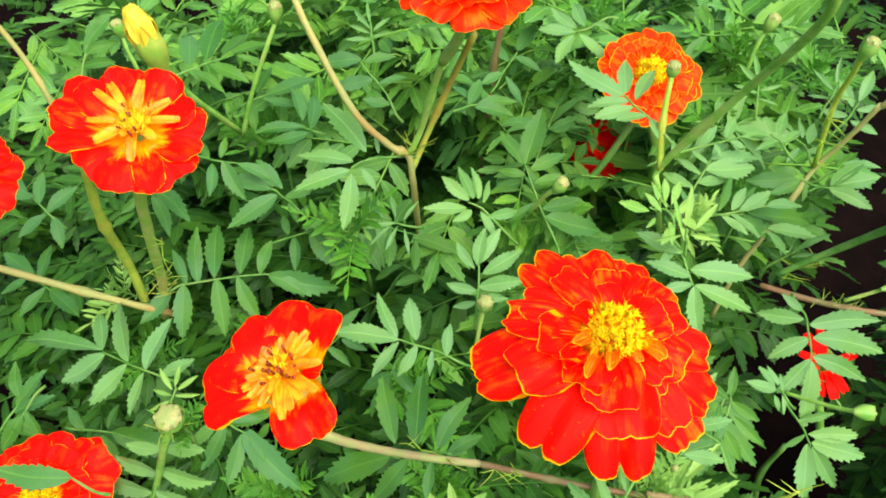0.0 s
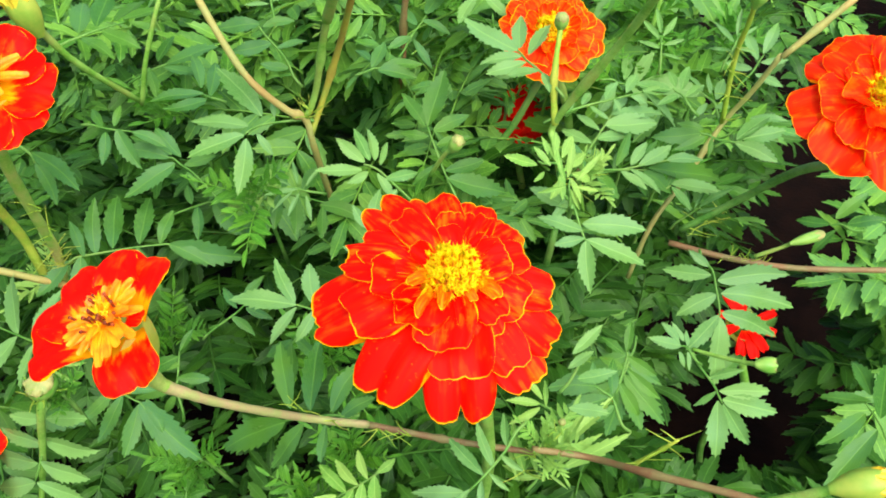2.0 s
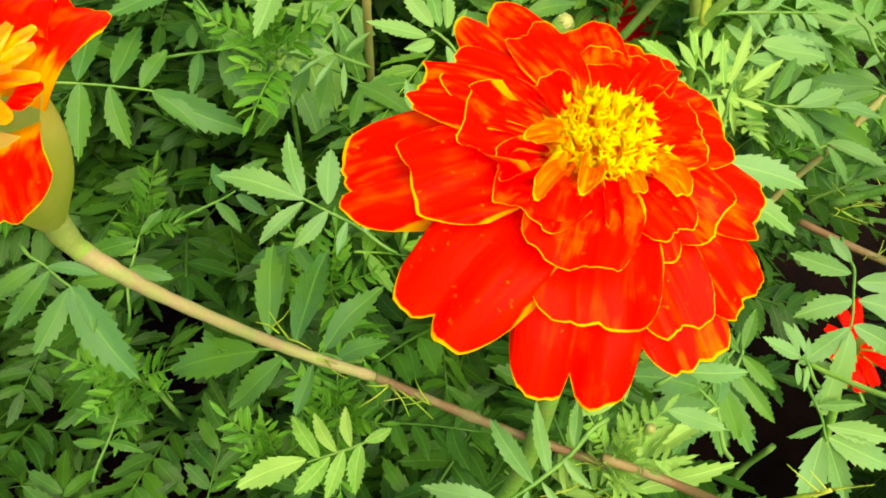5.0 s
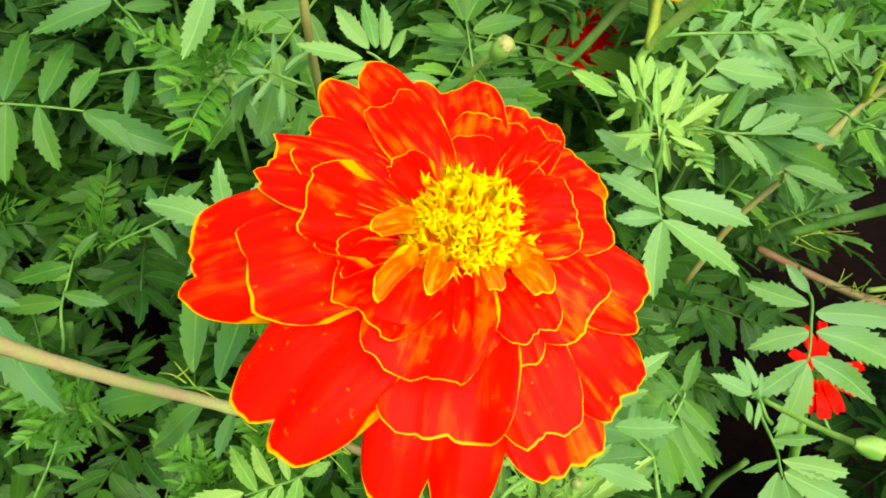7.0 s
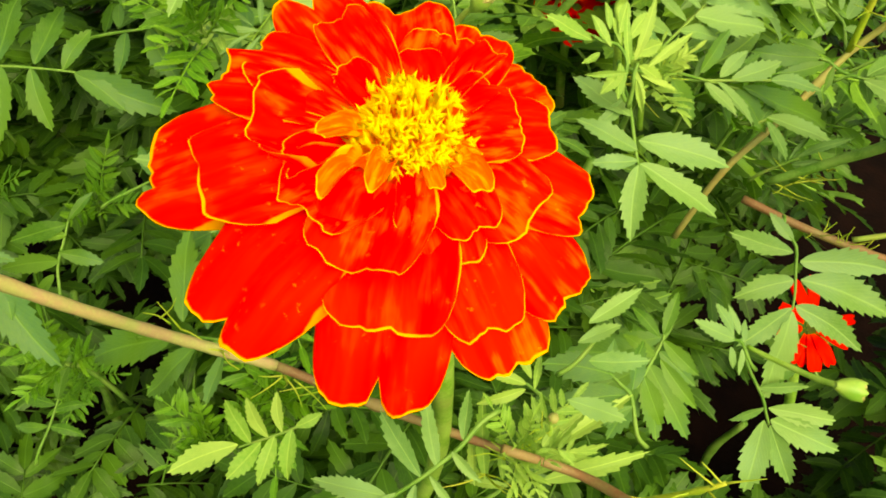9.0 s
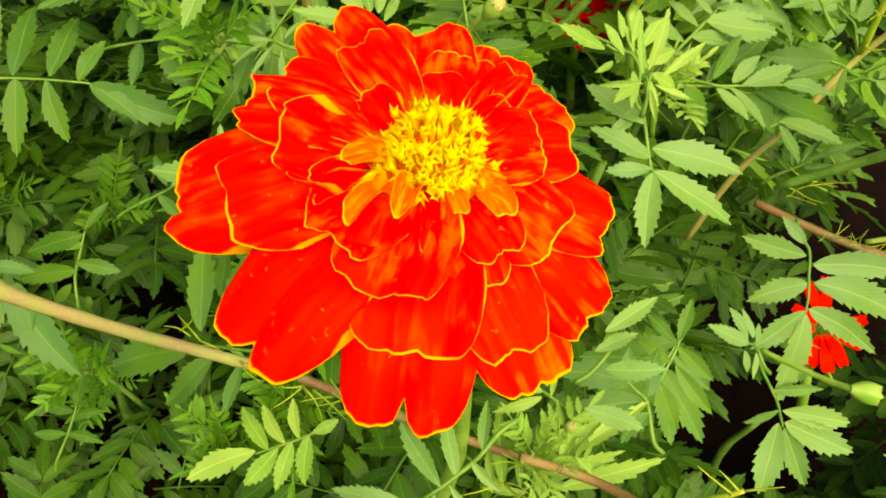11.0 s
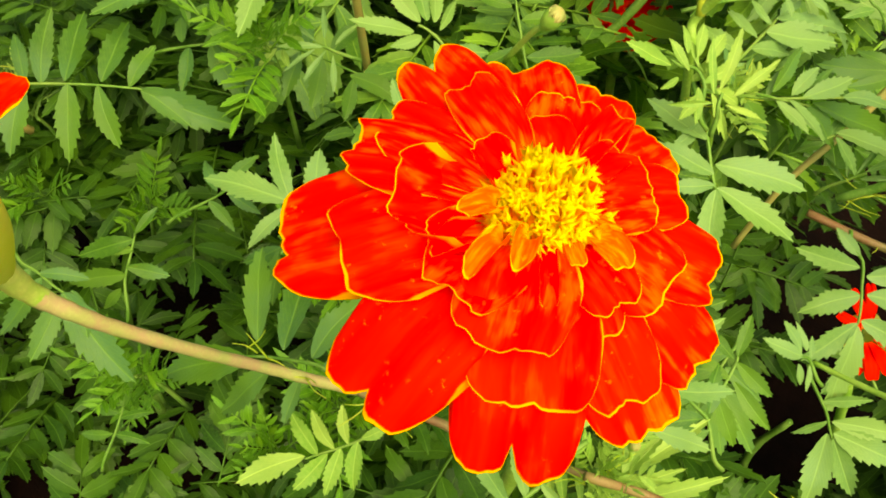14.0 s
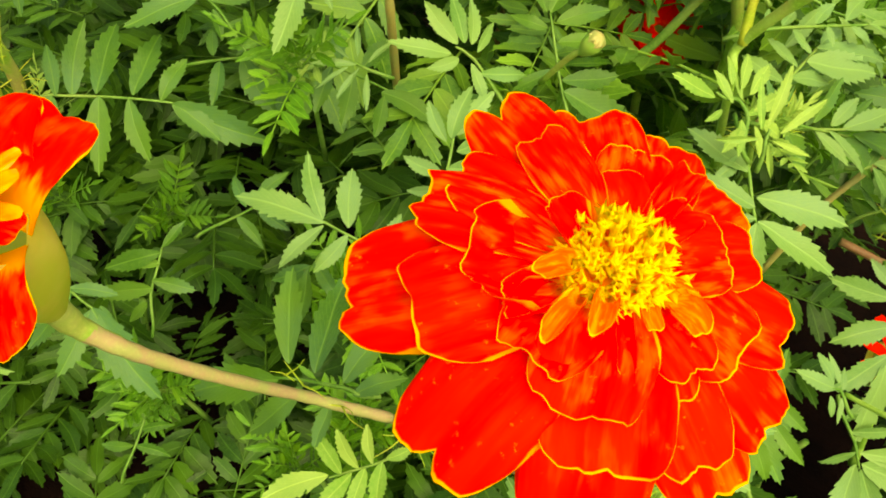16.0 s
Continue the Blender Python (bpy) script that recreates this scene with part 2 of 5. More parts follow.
def smooth_line(points, steps):
    """Points along a soft curve through the given ones."""
    p = [Vector(q) for q in points]
    p = [2 * p[0] - p[1]] + p + [2 * p[-1] - p[-2]]
    out = []
    for a, b, c, d in zip(p, p[1:], p[2:], p[3:]):
        for k in range(steps):
            t = k / steps
            out.append(0.5 * (2 * b + (c - a) * t + (2 * a - 5 * b + 4 * c - d) * t * t + (3 * b - a - 3 * c + d) * t ** 3))
    return out + [p[-2]]


def tube(points, r0, r1, sides=8, steps=5, nodes=(), flare=0.0):
    """Vertices and faces of a tapered tube along a soft curve. flare: metres within which r0 narrows to r1."""
    line = smooth_line(points, steps)
    verts, faces = [], []
    side, run = None, 0.0
    for k, q in enumerate(line):
        run += (q - line[max(k - 1, 0)]).length
        way = (line[min(k + 1, len(line) - 1)] - line[max(k - 1, 0)]).normalized()
        side = way.orthogonal() if side is None else side - way * side.dot(way)
        side.normalize()
        up = way.cross(side)
        s = k / (len(line) - 1)
        r = (r1 + (r0 - r1) * math.exp(-(run / flare) ** 1.5) if flare else r0 + (r1 - r0) * s) * (1 + 0.05 * math.sin(k * 1.9))
        for n in nodes:
            r *= 1 + 0.5 * math.exp(-((s - n) / 0.03) ** 2)
        for a in range(sides):
            w = 2 * math.pi * a / sides
            verts.append(q + r * (math.cos(w) * side + math.sin(w) * up))
    for k in range(len(line) - 1):
        for a in range(sides):
            b = (a + 1) % sides
            faces.append((k * sides + a, k * sides + b, k * sides + sides + b, k * sides + sides + a))
    faces.append(tuple(range(sides))[::-1])
    faces.append(tuple(len(verts) - sides + a for a in range(sides)))
    return verts, faces


def leaflet_shape(rng, teeth=7, sides=(-1, -0.5, 0, 0.5, 1)):
    """A lance-shaped blade of unit length with sharp forward teeth, folded along its midrib: vertices, faces, uvs."""
    rows = 2 * teeth + 3
    full, fold, droop, twist = rng.uniform(0.125, 0.165), rng.uniform(0.05, 0.4), rng.uniform(-0.02, 0.24), rng.uniform(-0.3, 0.3)
    bend = rng.uniform(-0.06, 0.06)
    peak = rng.uniform(0.42, 0.54)
    wave = rng.uniform(0, 6.28)
    verts, uvs, faces, n = [], [], [], len(sides)
    e = math.log(0.5) / math.log(peak)
    for k in range(rows + 1):
        s = k / rows
        w = full * max(0.0, math.sin(math.pi * s ** e)) ** (0.8 if s < peak else 1.05) + 0.012 * (1 - s)
        toothed = k % 2 and 0.2 < s < 0.96
        z = -droop * s * s + 0.012 * math.sin(9 * s + wave)
        for side in sides:
            edge = abs(side) == 1
            keen = rng.uniform(0.5, 1.25)
            grow = 1.0
            if edge and toothed:
                grow = 1 + 0.19 * keen
            elif edge and 0.2 < s < 0.97:
                grow = 0.93
            x = side * w * grow
            y = s + (0.85 / rows * keen if edge and toothed else -0.06 * abs(side) * w)
            lift = abs(side) * w * fold + side * w * twist * s + rng.uniform(-0.006, 0.006) * abs(side)
            verts.append((x + bend * math.sin(math.pi * s), min(y, 1.0), z + lift))
            uvs.append((0.5 + x, s))
        if k:
            a = n * (k - 1)
            for j in range(n - 1):
                faces.append((a + j, a + j + 1, a + j + n + 1, a + j + n))
    return verts, faces, uvs


shapes = random.Random(11)
BLADES = [leaflet_shape(shapes, 7 + k % 3) for k in range(12)]
LOW_BLADES = [leaflet_shape(shapes, 4, (-1, 0, 1)) for k in range(8)]
BLADE_MESH = {m.name: [mesh_of("leaflet", v, f, m, u) for v, f, u in BLADES] for m in (LEAF, YOUNG, PALE)}
pick = random.Random(5)


def thing(name, place, label, category, group=""):
    ob = new(name)
    ob.empty_display_size = 0.01
    ob.location = place
    return tagged(ob, label, category, group)


def put_part(name, verts, faces, mat, parent, label="", uvs=None, smooth=True):
    """One mesh, given in world places, as a part of a thing that stands unturned."""
    o = parent.location
    me = mesh_of(name, [Vector(v) - o for v in verts], faces, mat, uvs, smooth)
    return child(name, me, parent, None, label)


def stem(plant, points, r0, r1, tone, nodes=(), name="stem"):
    v, f = tube(points, r0 / 1000, r1 / 1000, 9, 6, nodes)
    return put_part(name, v, f, STEM[tone], plant)


def leaf(plant, base, tip, up, leaflets, mat=None, slim=1.0):
    """A feathered leaf. leaflets: millimetres along the rib and off it, degrees from the rib, length in millimetres."""
    mat = mat or LEAF
    base, tip = Vector(base), Vector(tip)
    m = frame_of(base - plant.location, tip - base, up)
    feet = sorted((a / 1000, b / 1000) for a, b, *_ in leaflets)
    offs = [b for _, b in feet]
    feet = [(a, sum(offs[max(0, k - 2):k + 3]) / len(offs[max(0, k - 2):k + 3])) for k, (a, _) in enumerate(feet)]
    line = [Vector((0, -0.004, -0.002)), Vector((0, 0, -0.0006))]
    for k in range(0, len(feet), 2):
        pair = feet[k:k + 2]
        spot_a, spot_b = sum(p[0] for p in pair) / len(pair), sum(p[1] for p in pair) / len(pair)
        if spot_a > line[-1].y + 0.0015:
            line.append(Vector((spot_b, spot_a, -0.0004)))
    if feet[-1][0] > line[-1].y + 0.0005:
        line.append(Vector((feet[-1][1], feet[-1][0], -0.0002)))
    v, f = tube(line, 0.00055, 0.00030, 5, 3)
    rib = child("leaf", mesh_of("rachis", v, f, STEM["rib"]), plant, m)
    for a, b, angle, length in leaflets:
        s = length / 1000
        tilt = pose(0, 0, 0, pick.uniform(-8, 6), pick.uniform(-14, 14), 0)
        mm = pose(b / 1000, a / 1000, 0, 0, 0, angle) @ tilt @ Matrix.Diagonal((min(s, 0.0235) * slim * pick.uniform(0.9, 1.1), s, s, 1))
        child("leaflet", pick.choice(BLADE_MESH[mat.name]), rib, mm)
    return rib


def petal_shape(length, width, rng, notch=0.1, arch=0.12, droop=0.15, cup=0.12, ruffle=0.05, nu=8, nv=8, round_tip=0.26, cleft=None, claw=0.26, blunt=2.6, fold=0.0, frill=0.012):
    """A petal with a rounded end of two lobes. cleft: where the lobes meet, from -1 to 1. fold: how far its sides roll up."""
    verts, uvs, faces = [], [], []
    ph = [rng.uniform(0, 6.28) for _ in range(4)]
    meet = rng.uniform(-0.15, 0.15) if cleft is None else cleft
    jag = [rng.uniform(-0.006, 0.006) for _ in range(2 * nu + 1)]
    for j in range(nv + 1):
        v = j / nv
        for i in range(2 * nu + 1):
            u = math.sin(0.5 * math.pi * (i / nu - 1)) * 0.75 + 0.25 * (i / nu - 1)
            if u < meet:
                side, drop = (meet - u) / (1 + meet), round_tip
            else:
                side, drop = (u - meet) / (1 - meet), round_tip
            inner = max(0.0, 1 - side / 0.42)
            outer = max(0.0, (side - 0.42) / 0.58)
            end = 1 - drop * (1 - math.sqrt(max(0.0, 1 - min(1.0, outer) ** blunt))) - notch * (1 - math.sqrt(max(0.0, 1 - inner ** 2.4)))
            end += frill * (0.6 * math.sin(6 * u + ph[0]) + 0.5 * math.sin(15 * u + ph[1])) + (0.5 + 40 * frill) * jag[i]
            s = v * end
            hw = 0.5 * width * (claw + (1 - claw) * math.sin(0.5 * math.pi * min(1.0, s / 0.66)))
            hw *= 1 + 2.2 * frill * math.sin(9 * v + ph[1] + (2 if u > 0 else 0)) * v
            y = length * s
            x = u * hw
            z = length * (arch * math.sin(math.pi * min(1.0, v * 0.95)) - droop * v * v)
            z += cup * hw * (u * u) * (0.4 + 0.6 * v)
            z += ruffle * width * v * v * (math.sin(4.3 * u + ph[2]) * 0.6 + math.sin(8.1 * u + ph[3]) * 0.35 * abs(u))
            z -= notch * length * 0.25 * v ** 3 * inner
            if fold:
                x, z = x * (1 - 0.45 * fold * u * u), z + fold * hw * abs(u) ** 1.6 * (0.3 + 0.7 * v)
            verts.append((x, y, z))
            uvs.append((0.5 + 0.5 * u, v))
    n = 2 * nu + 1
    for j in range(nv):
        for i in range(2 * nu):
            a = j * n + i
            faces.append((a, a + 1, a + n + 1, a + n))
    return verts, faces, uvs


def floret_tuft(radius, height, count, rng, mat, size, centre=(0.0, 0.0)):
    """A loose tuft of bent tubes with flared five-pointed mouths."""
    verts, faces, uvs = [], [], []
    for k in range(count):
        r = radius * math.sqrt((k + 0.5) / count) * rng.uniform(0.85, 1.1)
        a = k * 2.39996
        out = Vector((math.cos(a), math.sin(a), 0))
        foot = Vector((centre[0], centre[1], -0.0005)) + out * r * 0.72
        tall = height * (1 - 0.4 * (r / radius) ** 2) * rng.uniform(0.55, 1.25)
        top = Vector((centre[0], centre[1], tall)) + out * r + Vector((rng.uniform(-1, 1), rng.uniform(-1, 1), 0)) * 0.0007
        way = ((top - foot).normalized() + out * 0.55 * r / radius + Vector((rng.uniform(-0.6, 0.6), rng.uniform(-0.6, 0.6), 0))).normalized()
        mid = foot.lerp(top, 0.55) - way * 0.0002
        side = way.orthogonal().normalized()
        up = way.cross(side)
        s = size * rng.uniform(0.75, 1.3)
        start = len(verts)
        reach = [rng.uniform(1.0, 2.1) if q % 2 else 0.5 for q in range(10)]
        lift = [rng.uniform(-0.2, 1.1) if q % 2 else -0.1 for q in range(10)]
        rings = ((foot, 0.26, 0.0), (mid, 0.34, 0.45), (top - way * s * 0.9, 0.5, 0.75), (top, 0.75, 1.0), (top - way * s * 0.8, 0.16, 0.35))
        for ring, (c, w, v) in enumerate(rings):
            for q in range(10):
                t = 2 * math.pi * q / 10 + k
                spread = w * reach[q] if ring == 3 else w
                verts.append(c + s * spread * (math.cos(t) * side + math.sin(t) * up) + (way * s * lift[q] if ring == 3 else Vector((0, 0, 0))))
                uvs.append((q / 10, v))
        for ring in range(4):
            for q in range(10):
                b = (q + 1) % 10
                faces.append((start + 10 * ring + q, start + 10 * ring + b, start + 10 * ring + 10 + b, start + 10 * ring + 10 + q))
    return mesh_of("disc", verts, faces, mat, uvs)


def disc_mesh(radius, height, count, rng, mat, size):
    """A dome of small open tubes."""
    verts, faces = [], []
    for k in range(count):
        r = radius * math.sqrt((k + 0.5) / count) * rng.uniform(0.86, 1.1)
        a = k * 2.39996
        lean = 0.55 * r / radius
        way = Vector((math.cos(a) * lean + rng.uniform(-0.55, 0.55), math.sin(a) * lean + rng.uniform(-0.55, 0.55), 1)).normalized()
        foot = Vector((r * math.cos(a) * 0.8, r * math.sin(a) * 0.8, 0))
        top = Vector((r * math.cos(a), r * math.sin(a), height * (1 - 0.45 * (r / radius) ** 2) * rng.uniform(0.6, 1.2)))
        side = way.orthogonal().normalized()
        up = way.cross(side)
        s = size * rng.uniform(0.75, 1.25)
        start = len(verts)
        lift = [rng.uniform(0.2, 0.9) if q % 2 else rng.uniform(-0.3, 0.1) for q in range(10)]
        wide = [rng.uniform(0.9, 1.35) if q % 2 else 0.45 for q in range(10)]
        for ring, (c, w) in enumerate(((foot, 0.26), (top - way * s * 1.3, 0.30), (top, 0.80), (top - way * s * 0.7, 0.12))):
            for q in range(10):
                t = 2 * math.pi * q / 10 + k
                spread = w * wide[q] if ring == 2 else w
                verts.append(c + s * spread * (math.cos(t) * side + math.sin(t) * up) + (way * s * lift[q] if ring == 2 else Vector((0, 0, 0))))
        for ring in range(3):
            for q in range(10):
                b = (q + 1) % 10
                faces.append((start + 10 * ring + q, start + 10 * ring + b, start + 10 * ring + 10 + b, start + 10 * ring + 10 + q))
    return mesh_of("disc", verts, faces, mat)


def calyx_mesh(length, r_top, r_low, ribs, mat, name="calyx"):
    """A ribbed green cup along -z from the flower's foot."""
    verts, faces, n = [], [], ribs * 4
    rings = 12
    for k in range(rings + 1):
        s = k / rings
        body = r_top + (r_low - r_top) * s ** 2.2
        body *= 1 + 0.13 * math.sin(math.pi * min(1, s * 1.15))
        for a in range(n):
            w = 2 * math.pi * a / n
            r = body * (1 + 0.05 * math.cos(ribs * w) * (1 - s))
            z = -length * s + (0.10 * length * math.cos(ribs * w) if k == 0 else 0)
            verts.append((r * math.cos(w), r * math.sin(w), z))
    for k in range(rings):
        for a in range(n):
            b = (a + 1) % n
            faces.append((k * n + a, k * n + b, k * n + n + b, k * n + n + a))
    return mesh_of(name, verts, faces, mat)


def flower(label, centre, axis, petals, mat, disc, stalk, stalk_r, tone, calyx=(0.013, 0.0065, 0.0016), quills=(), quill_mat=None, anthers=0, seed=1, group="marigold flowers", zero=None, shape=None, calyx_way=None, tuft=None, neck=0.0):
    """A marigold flower with its stalk. petals: degrees round the axis, millimetres out and up at the tip, width. disc: radius, height, florets."""
    rng = random.Random(seed)
    head = thing("marigold_flower", centre, label, "flower", group)
    z = Vector(axis).normalized()
    x = Vector(zero or (1, 0, 0))
    x = (x - z * x.dot(z)).normalized()
    y = z.cross(x)
    turn = Matrix((x, y, z)).transposed().to_4x4()
    for az, out, up, width, *cleft in petals:
        a = radians(az)
        ring = Vector((math.cos(a), math.sin(a), 0))
        root = ring * min(0.0022, out / 4000) + Vector((0, 0, -0.003 + 0.0004 * up))
        end = ring * out / 1000 + Vector((0, 0, up / 1000))
        span = end - root
        opts = dict(notch=rng.choice((0.02, 0.03, 0.05, 0.09)), arch=rng.uniform(0.08, 0.2), droop=0.0, cup=rng.uniform(0.0, 0.35), ruffle=rng.uniform(0.04, 0.1), nu=13, nv=10)
        if up >= 2:
            opts.update(frill=0.028, ruffle=rng.uniform(0.10, 0.20), cup=rng.uniform(0.15, 0.55), arch=rng.uniform(-0.12, 0.06))
        opts.update(shape or {})
        if cleft:
            opts["notch"] = cleft[0]
            opts["cleft"] = cleft[1] if len(cleft) > 1 else None
            opts["round_tip"] = 0.30 + 0.5 * cleft[0]
            opts.update(cleft[2] if len(cleft) > 2 else {})
        v, f, u = petal_shape(span.length, width / 1000, rng, **opts)
        child("petal", mesh_of("petal", v, f, mat, u), head, turn @ frame_of(root, span, (0, 0, 1)))
    for az, out, up, width in quills:
        a = radians(az)
        ring = Vector((math.cos(a), math.sin(a), 0))
        root = ring * out * 0.00055 + Vector((0, 0, up * 0.0002)) if quill_mat else ring * 0.001
        span = ring * out / 1000 + Vector((0, 0, up / 1000)) - root
        v, f, u = petal_shape(span.length, width / (1000 if quill_mat else 880), rng, **(dict(notch=0.0, arch=0.3, droop=0.1, cup=0.2, ruffle=0.2, nu=7, nv=9, round_tip=0.6, fold=rng.uniform(0.7, 1.3), frill=0.02) if quill_mat else dict(notch=0.06, arch=0.12, droop=0.05, cup=0.6, ruffle=0.05, nu=4, nv=7, round_tip=0.5)))
        child("ray_floret", mesh_of("ray_floret", v, f, quill_mat or QUILL, u), head, turn @ frame_of(root, span, (0, 0, 1)), "small yellow curled floret")
    if disc:
        child("disc", disc_mesh(disc[0], disc[1], disc[2], rng, FLORET, disc[3]), head, turn, "dome of yellow disc florets")
        ring = [(disc[0] * 0.8 * math.cos(k * math.pi / 8), disc[0] * 0.8 * math.sin(k * math.pi / 8), 0.0004) for k in range(16)]
        v = ring + [(0, 0, disc[1] * 0.45)]
        f = [(k, (k + 1) % 16, 16) for k in range(16)]
        child("core", mesh_of("core", v, f, CORE), head, turn)
    if tuft:
        child("disc", floret_tuft(tuft[0], tuft[1], tuft[2], rng, STRAND, tuft[3], tuft[4]), head, turn, "loose tuft of yellow disc florets")
        ring = [(tuft[4][0] + tuft[0] * 0.9 * math.cos(k * math.pi / 8), tuft[4][1] + tuft[0] * 0.9 * math.sin(k * math.pi / 8), -0.0004) for k in range(16)]
        child("core", mesh_of("core", ring + [(*tuft[4], tuft[1] * 0.35)], [(k, (k + 1) % 16, 16) for k in range(16)], CORE), head, turn)
    if anthers:
        for k in range(anthers):
            r, a = rng.uniform(0.001, 0.0052), rng.uniform(0, 6.28)
            foot = Vector((r * math.cos(a), r * math.sin(a), 0.001))
            v, f = tube([foot, foot * 1.1 + Vector((0, 0, 0.0018)), foot * 1.2 + Vector((0, 0, rng.uniform(0.0022, 0.0032)))], 0.0002, 0.00036, 6, 2)
            child("anther", mesh_of("anther", v, f, ANTHER), head, turn, "dark brown anther")
    z = Vector(calyx_way or axis).normalized()
    child("calyx", calyx_mesh(calyx[0], calyx[1], calyx[2], 6, CALYX), head, frame_of((0, 0, 0), z.orthogonal(), z) @ pose(0, 0, -0.002), "ribbed green calyx")
    foot = Vector(centre) - z * (calyx[0] + 0.0005)
    line = [foot + z * 0.0012] + [Vector(p) for p in stalk]
    v, f = tube(line, calyx[2] * 1.05, stalk_r / 1000, 10, 6, (), neck)
    put_part("stalk", v, f, STEM[tone], head)
    if neck:
        v, f = tube(line[:3], calyx[2] * 1.08, stalk_r / 1000, 10, 6, (), neck)
        put_part("neck", v, f, STEM["pale"], head, "pale green neck under the calyx")
    return head


def double_petals(diameter, seed, rows=((9, 1.0, -3), (8, 0.78, 1), (7, 0.55, 4))):
    rng = random.Random(seed)
    out = []
    for k, (n, reach, up) in enumerate(rows):
        for i in range(n):
            r = 0.5 * diameter * reach * rng.uniform(0.92, 1.06)
            out.append((360 * (i + 0.5 * k + rng.uniform(-0.15, 0.15)) / n, r, up + rng.uniform(-1.2, 1.2), diameter * reach * rng.uniform(0.33, 0.42)))
    return out


def bud(label, place, way, length, radius, stalk, stalk_r, tone="green", tip=BUD_TIP, open_to=0.25, cup=None, group="marigold buds"):
    """A closed bud: ribbed calyx, folded petals at its mouth, and a stalk."""
    head = thing("marigold_bud", place, label, "bud", group)
    z = Vector(way).normalized()
    turn = frame_of((0, 0, 0), z.orthogonal(), z)
    rng = random.Random(int(1000 * abs(place[0]) + 77))
    child("calyx", calyx_mesh(length, radius, radius * 0.34, 6, cup or BUD_GREEN), head, turn @ pose(0, 0, length * 0.5))
    top = length * 0.5
    rings, n = 6, 24
    v, f = [], []
    tall = length * (0.18 + 0.8 * open_to)
    for k in range(rings + 1):
        s = k / rings
        for a in range(n):
            w = 2 * math.pi * a / n + 0.5 * s
            r = radius * 0.93 * math.cos(0.5 * math.pi * s) ** 0.7 * (1 + 0.10 * math.cos(8 * w)) + 0.0001
            v.append((r * math.cos(w), r * math.sin(w), top - length * 0.08 + tall * math.sin(0.5 * math.pi * s) * (1 + 0.05 * math.cos(8 * w + 1))))
    for k in range(rings):
        for a in range(n):
            f.append((k * n + a, k * n + (a + 1) % n, k * n + n + (a + 1) % n, k * n + n + a))
    child("folded_petals", mesh_of("folded_petals", v, f, tip), head, turn)
    for k in range(6):
        a = k * 2 * math.pi / 6 + 0.3
        v, f, u = petal_shape(tall * rng.uniform(0.95, 1.15), radius * 0.95, rng, notch=0.0, arch=0.12, droop=0.16, cup=0.6, ruffle=0.02, nu=3, nv=5)
        foot = Vector((radius * 0.9 * math.cos(a), radius * 0.9 * math.sin(a), top - length * 0.08))
        span = Vector((-0.5 * math.cos(a) * radius / tall, -0.5 * math.sin(a) * radius / tall, 1.0))
        child("petal", mesh_of("petal", v, f, tip, u), head, turn @ frame_of(foot, span, (math.cos(a), math.sin(a), 0.1)))
    foot = Vector(place) - z * (length * 0.5)
    v, f = tube([foot + z * 0.001] + [Vector(p) for p in stalk], radius * 0.34, stalk_r / 1000, 8, 5)
    put_part("stalk", v, f, STEM[tone], head)
    return head


def bristles(plant, points, count, length, seed, mat=None):
    """Thread-like bracts round a joint or along a twig."""
    rng = random.Random(seed)
    line = smooth_line(points, 6)
    for k in range(count):
        foot = Vector(rng.choice(line))
        way = Vector((rng.uniform(-1, 1), rng.uniform(-1, 0.4), rng.uniform(-0.1, 1))).normalized()
        side = Vector((rng.uniform(-1, 1), rng.uniform(-1, 1), rng.uniform(-1, 1))) * 0.3
        s = length * rng.uniform(0.5, 1.2) / 1000
        v, f = tube([foot, foot + way * s * 0.5 + side * s * 0.15, foot + (way + side).normalized() * s], 0.00022, 0.00007, 4, 3)
        put_part("bract", v, f, mat or STEM["yellow"], plant)


# ---------------------------------------------------------------- ground
rows_g = 61
gv, gf = [], []
for j in range(rows_g):
    for i in range(rows_g):
        a, b = (i / (rows_g - 1) * 2 - 1), (j / (rows_g - 1) * 2 - 1)
        gx, gy = 0.05 + 14 * a * abs(a) ** 2, 0.3 + 14 * b * abs(b) ** 2
        gv.append((gx, gy, 0.012 * noise.noise(Vector((gx * 9, gy * 9, 0))) + 0.006 * noise.noise(Vector((gx * 31, gy * 31, 4)))))
for j in range(rows_g - 1):
    for i in range(rows_g - 1):
        k = j * rows_g + i
        gf.append((k, k + 1, k + rows_g + 1, k + rows_g))
ground = tagged(new("ground", mesh_of("ground", gv, gf, SOIL)), "bare reddish-brown garden soil, coloured near black for the shade", "soil", kind="structure")

# ---------------------------------------------------------------- plants
PLANT_LABEL = "bushy marigold plant with feathered toothed green leaves"


def plant_at(x, y, top):
    p = thing("marigold_plant", (x, y, 0.0), PLANT_LABEL, "plant", "marigold plants")
    stem(p, [(x, y, -0.01), (x + 0.004, y - 0.003, top * 0.4), (x - 0.003, y + 0.002, top * 0.75), (x + 0.001, y, top)], 2.4, 1.4, "rib", (0.4, 0.7))
    return p


left = plant_at(-0.10, 0.25, 0.16)
center = plant_at(-0.005, 0.285, 0.27)
right = plant_at(0.085, 0.265, 0.27)
back = plant_at(0.06, 0.37, 0.27)
farright = plant_at(0.185, 0.27, 0.14)
front = plant_at(0.02, 0.19, 0.15)
corner = plant_at(-0.07, 0.18, 0.14)
near = plant_at(0.11, 0.15, 0.13)

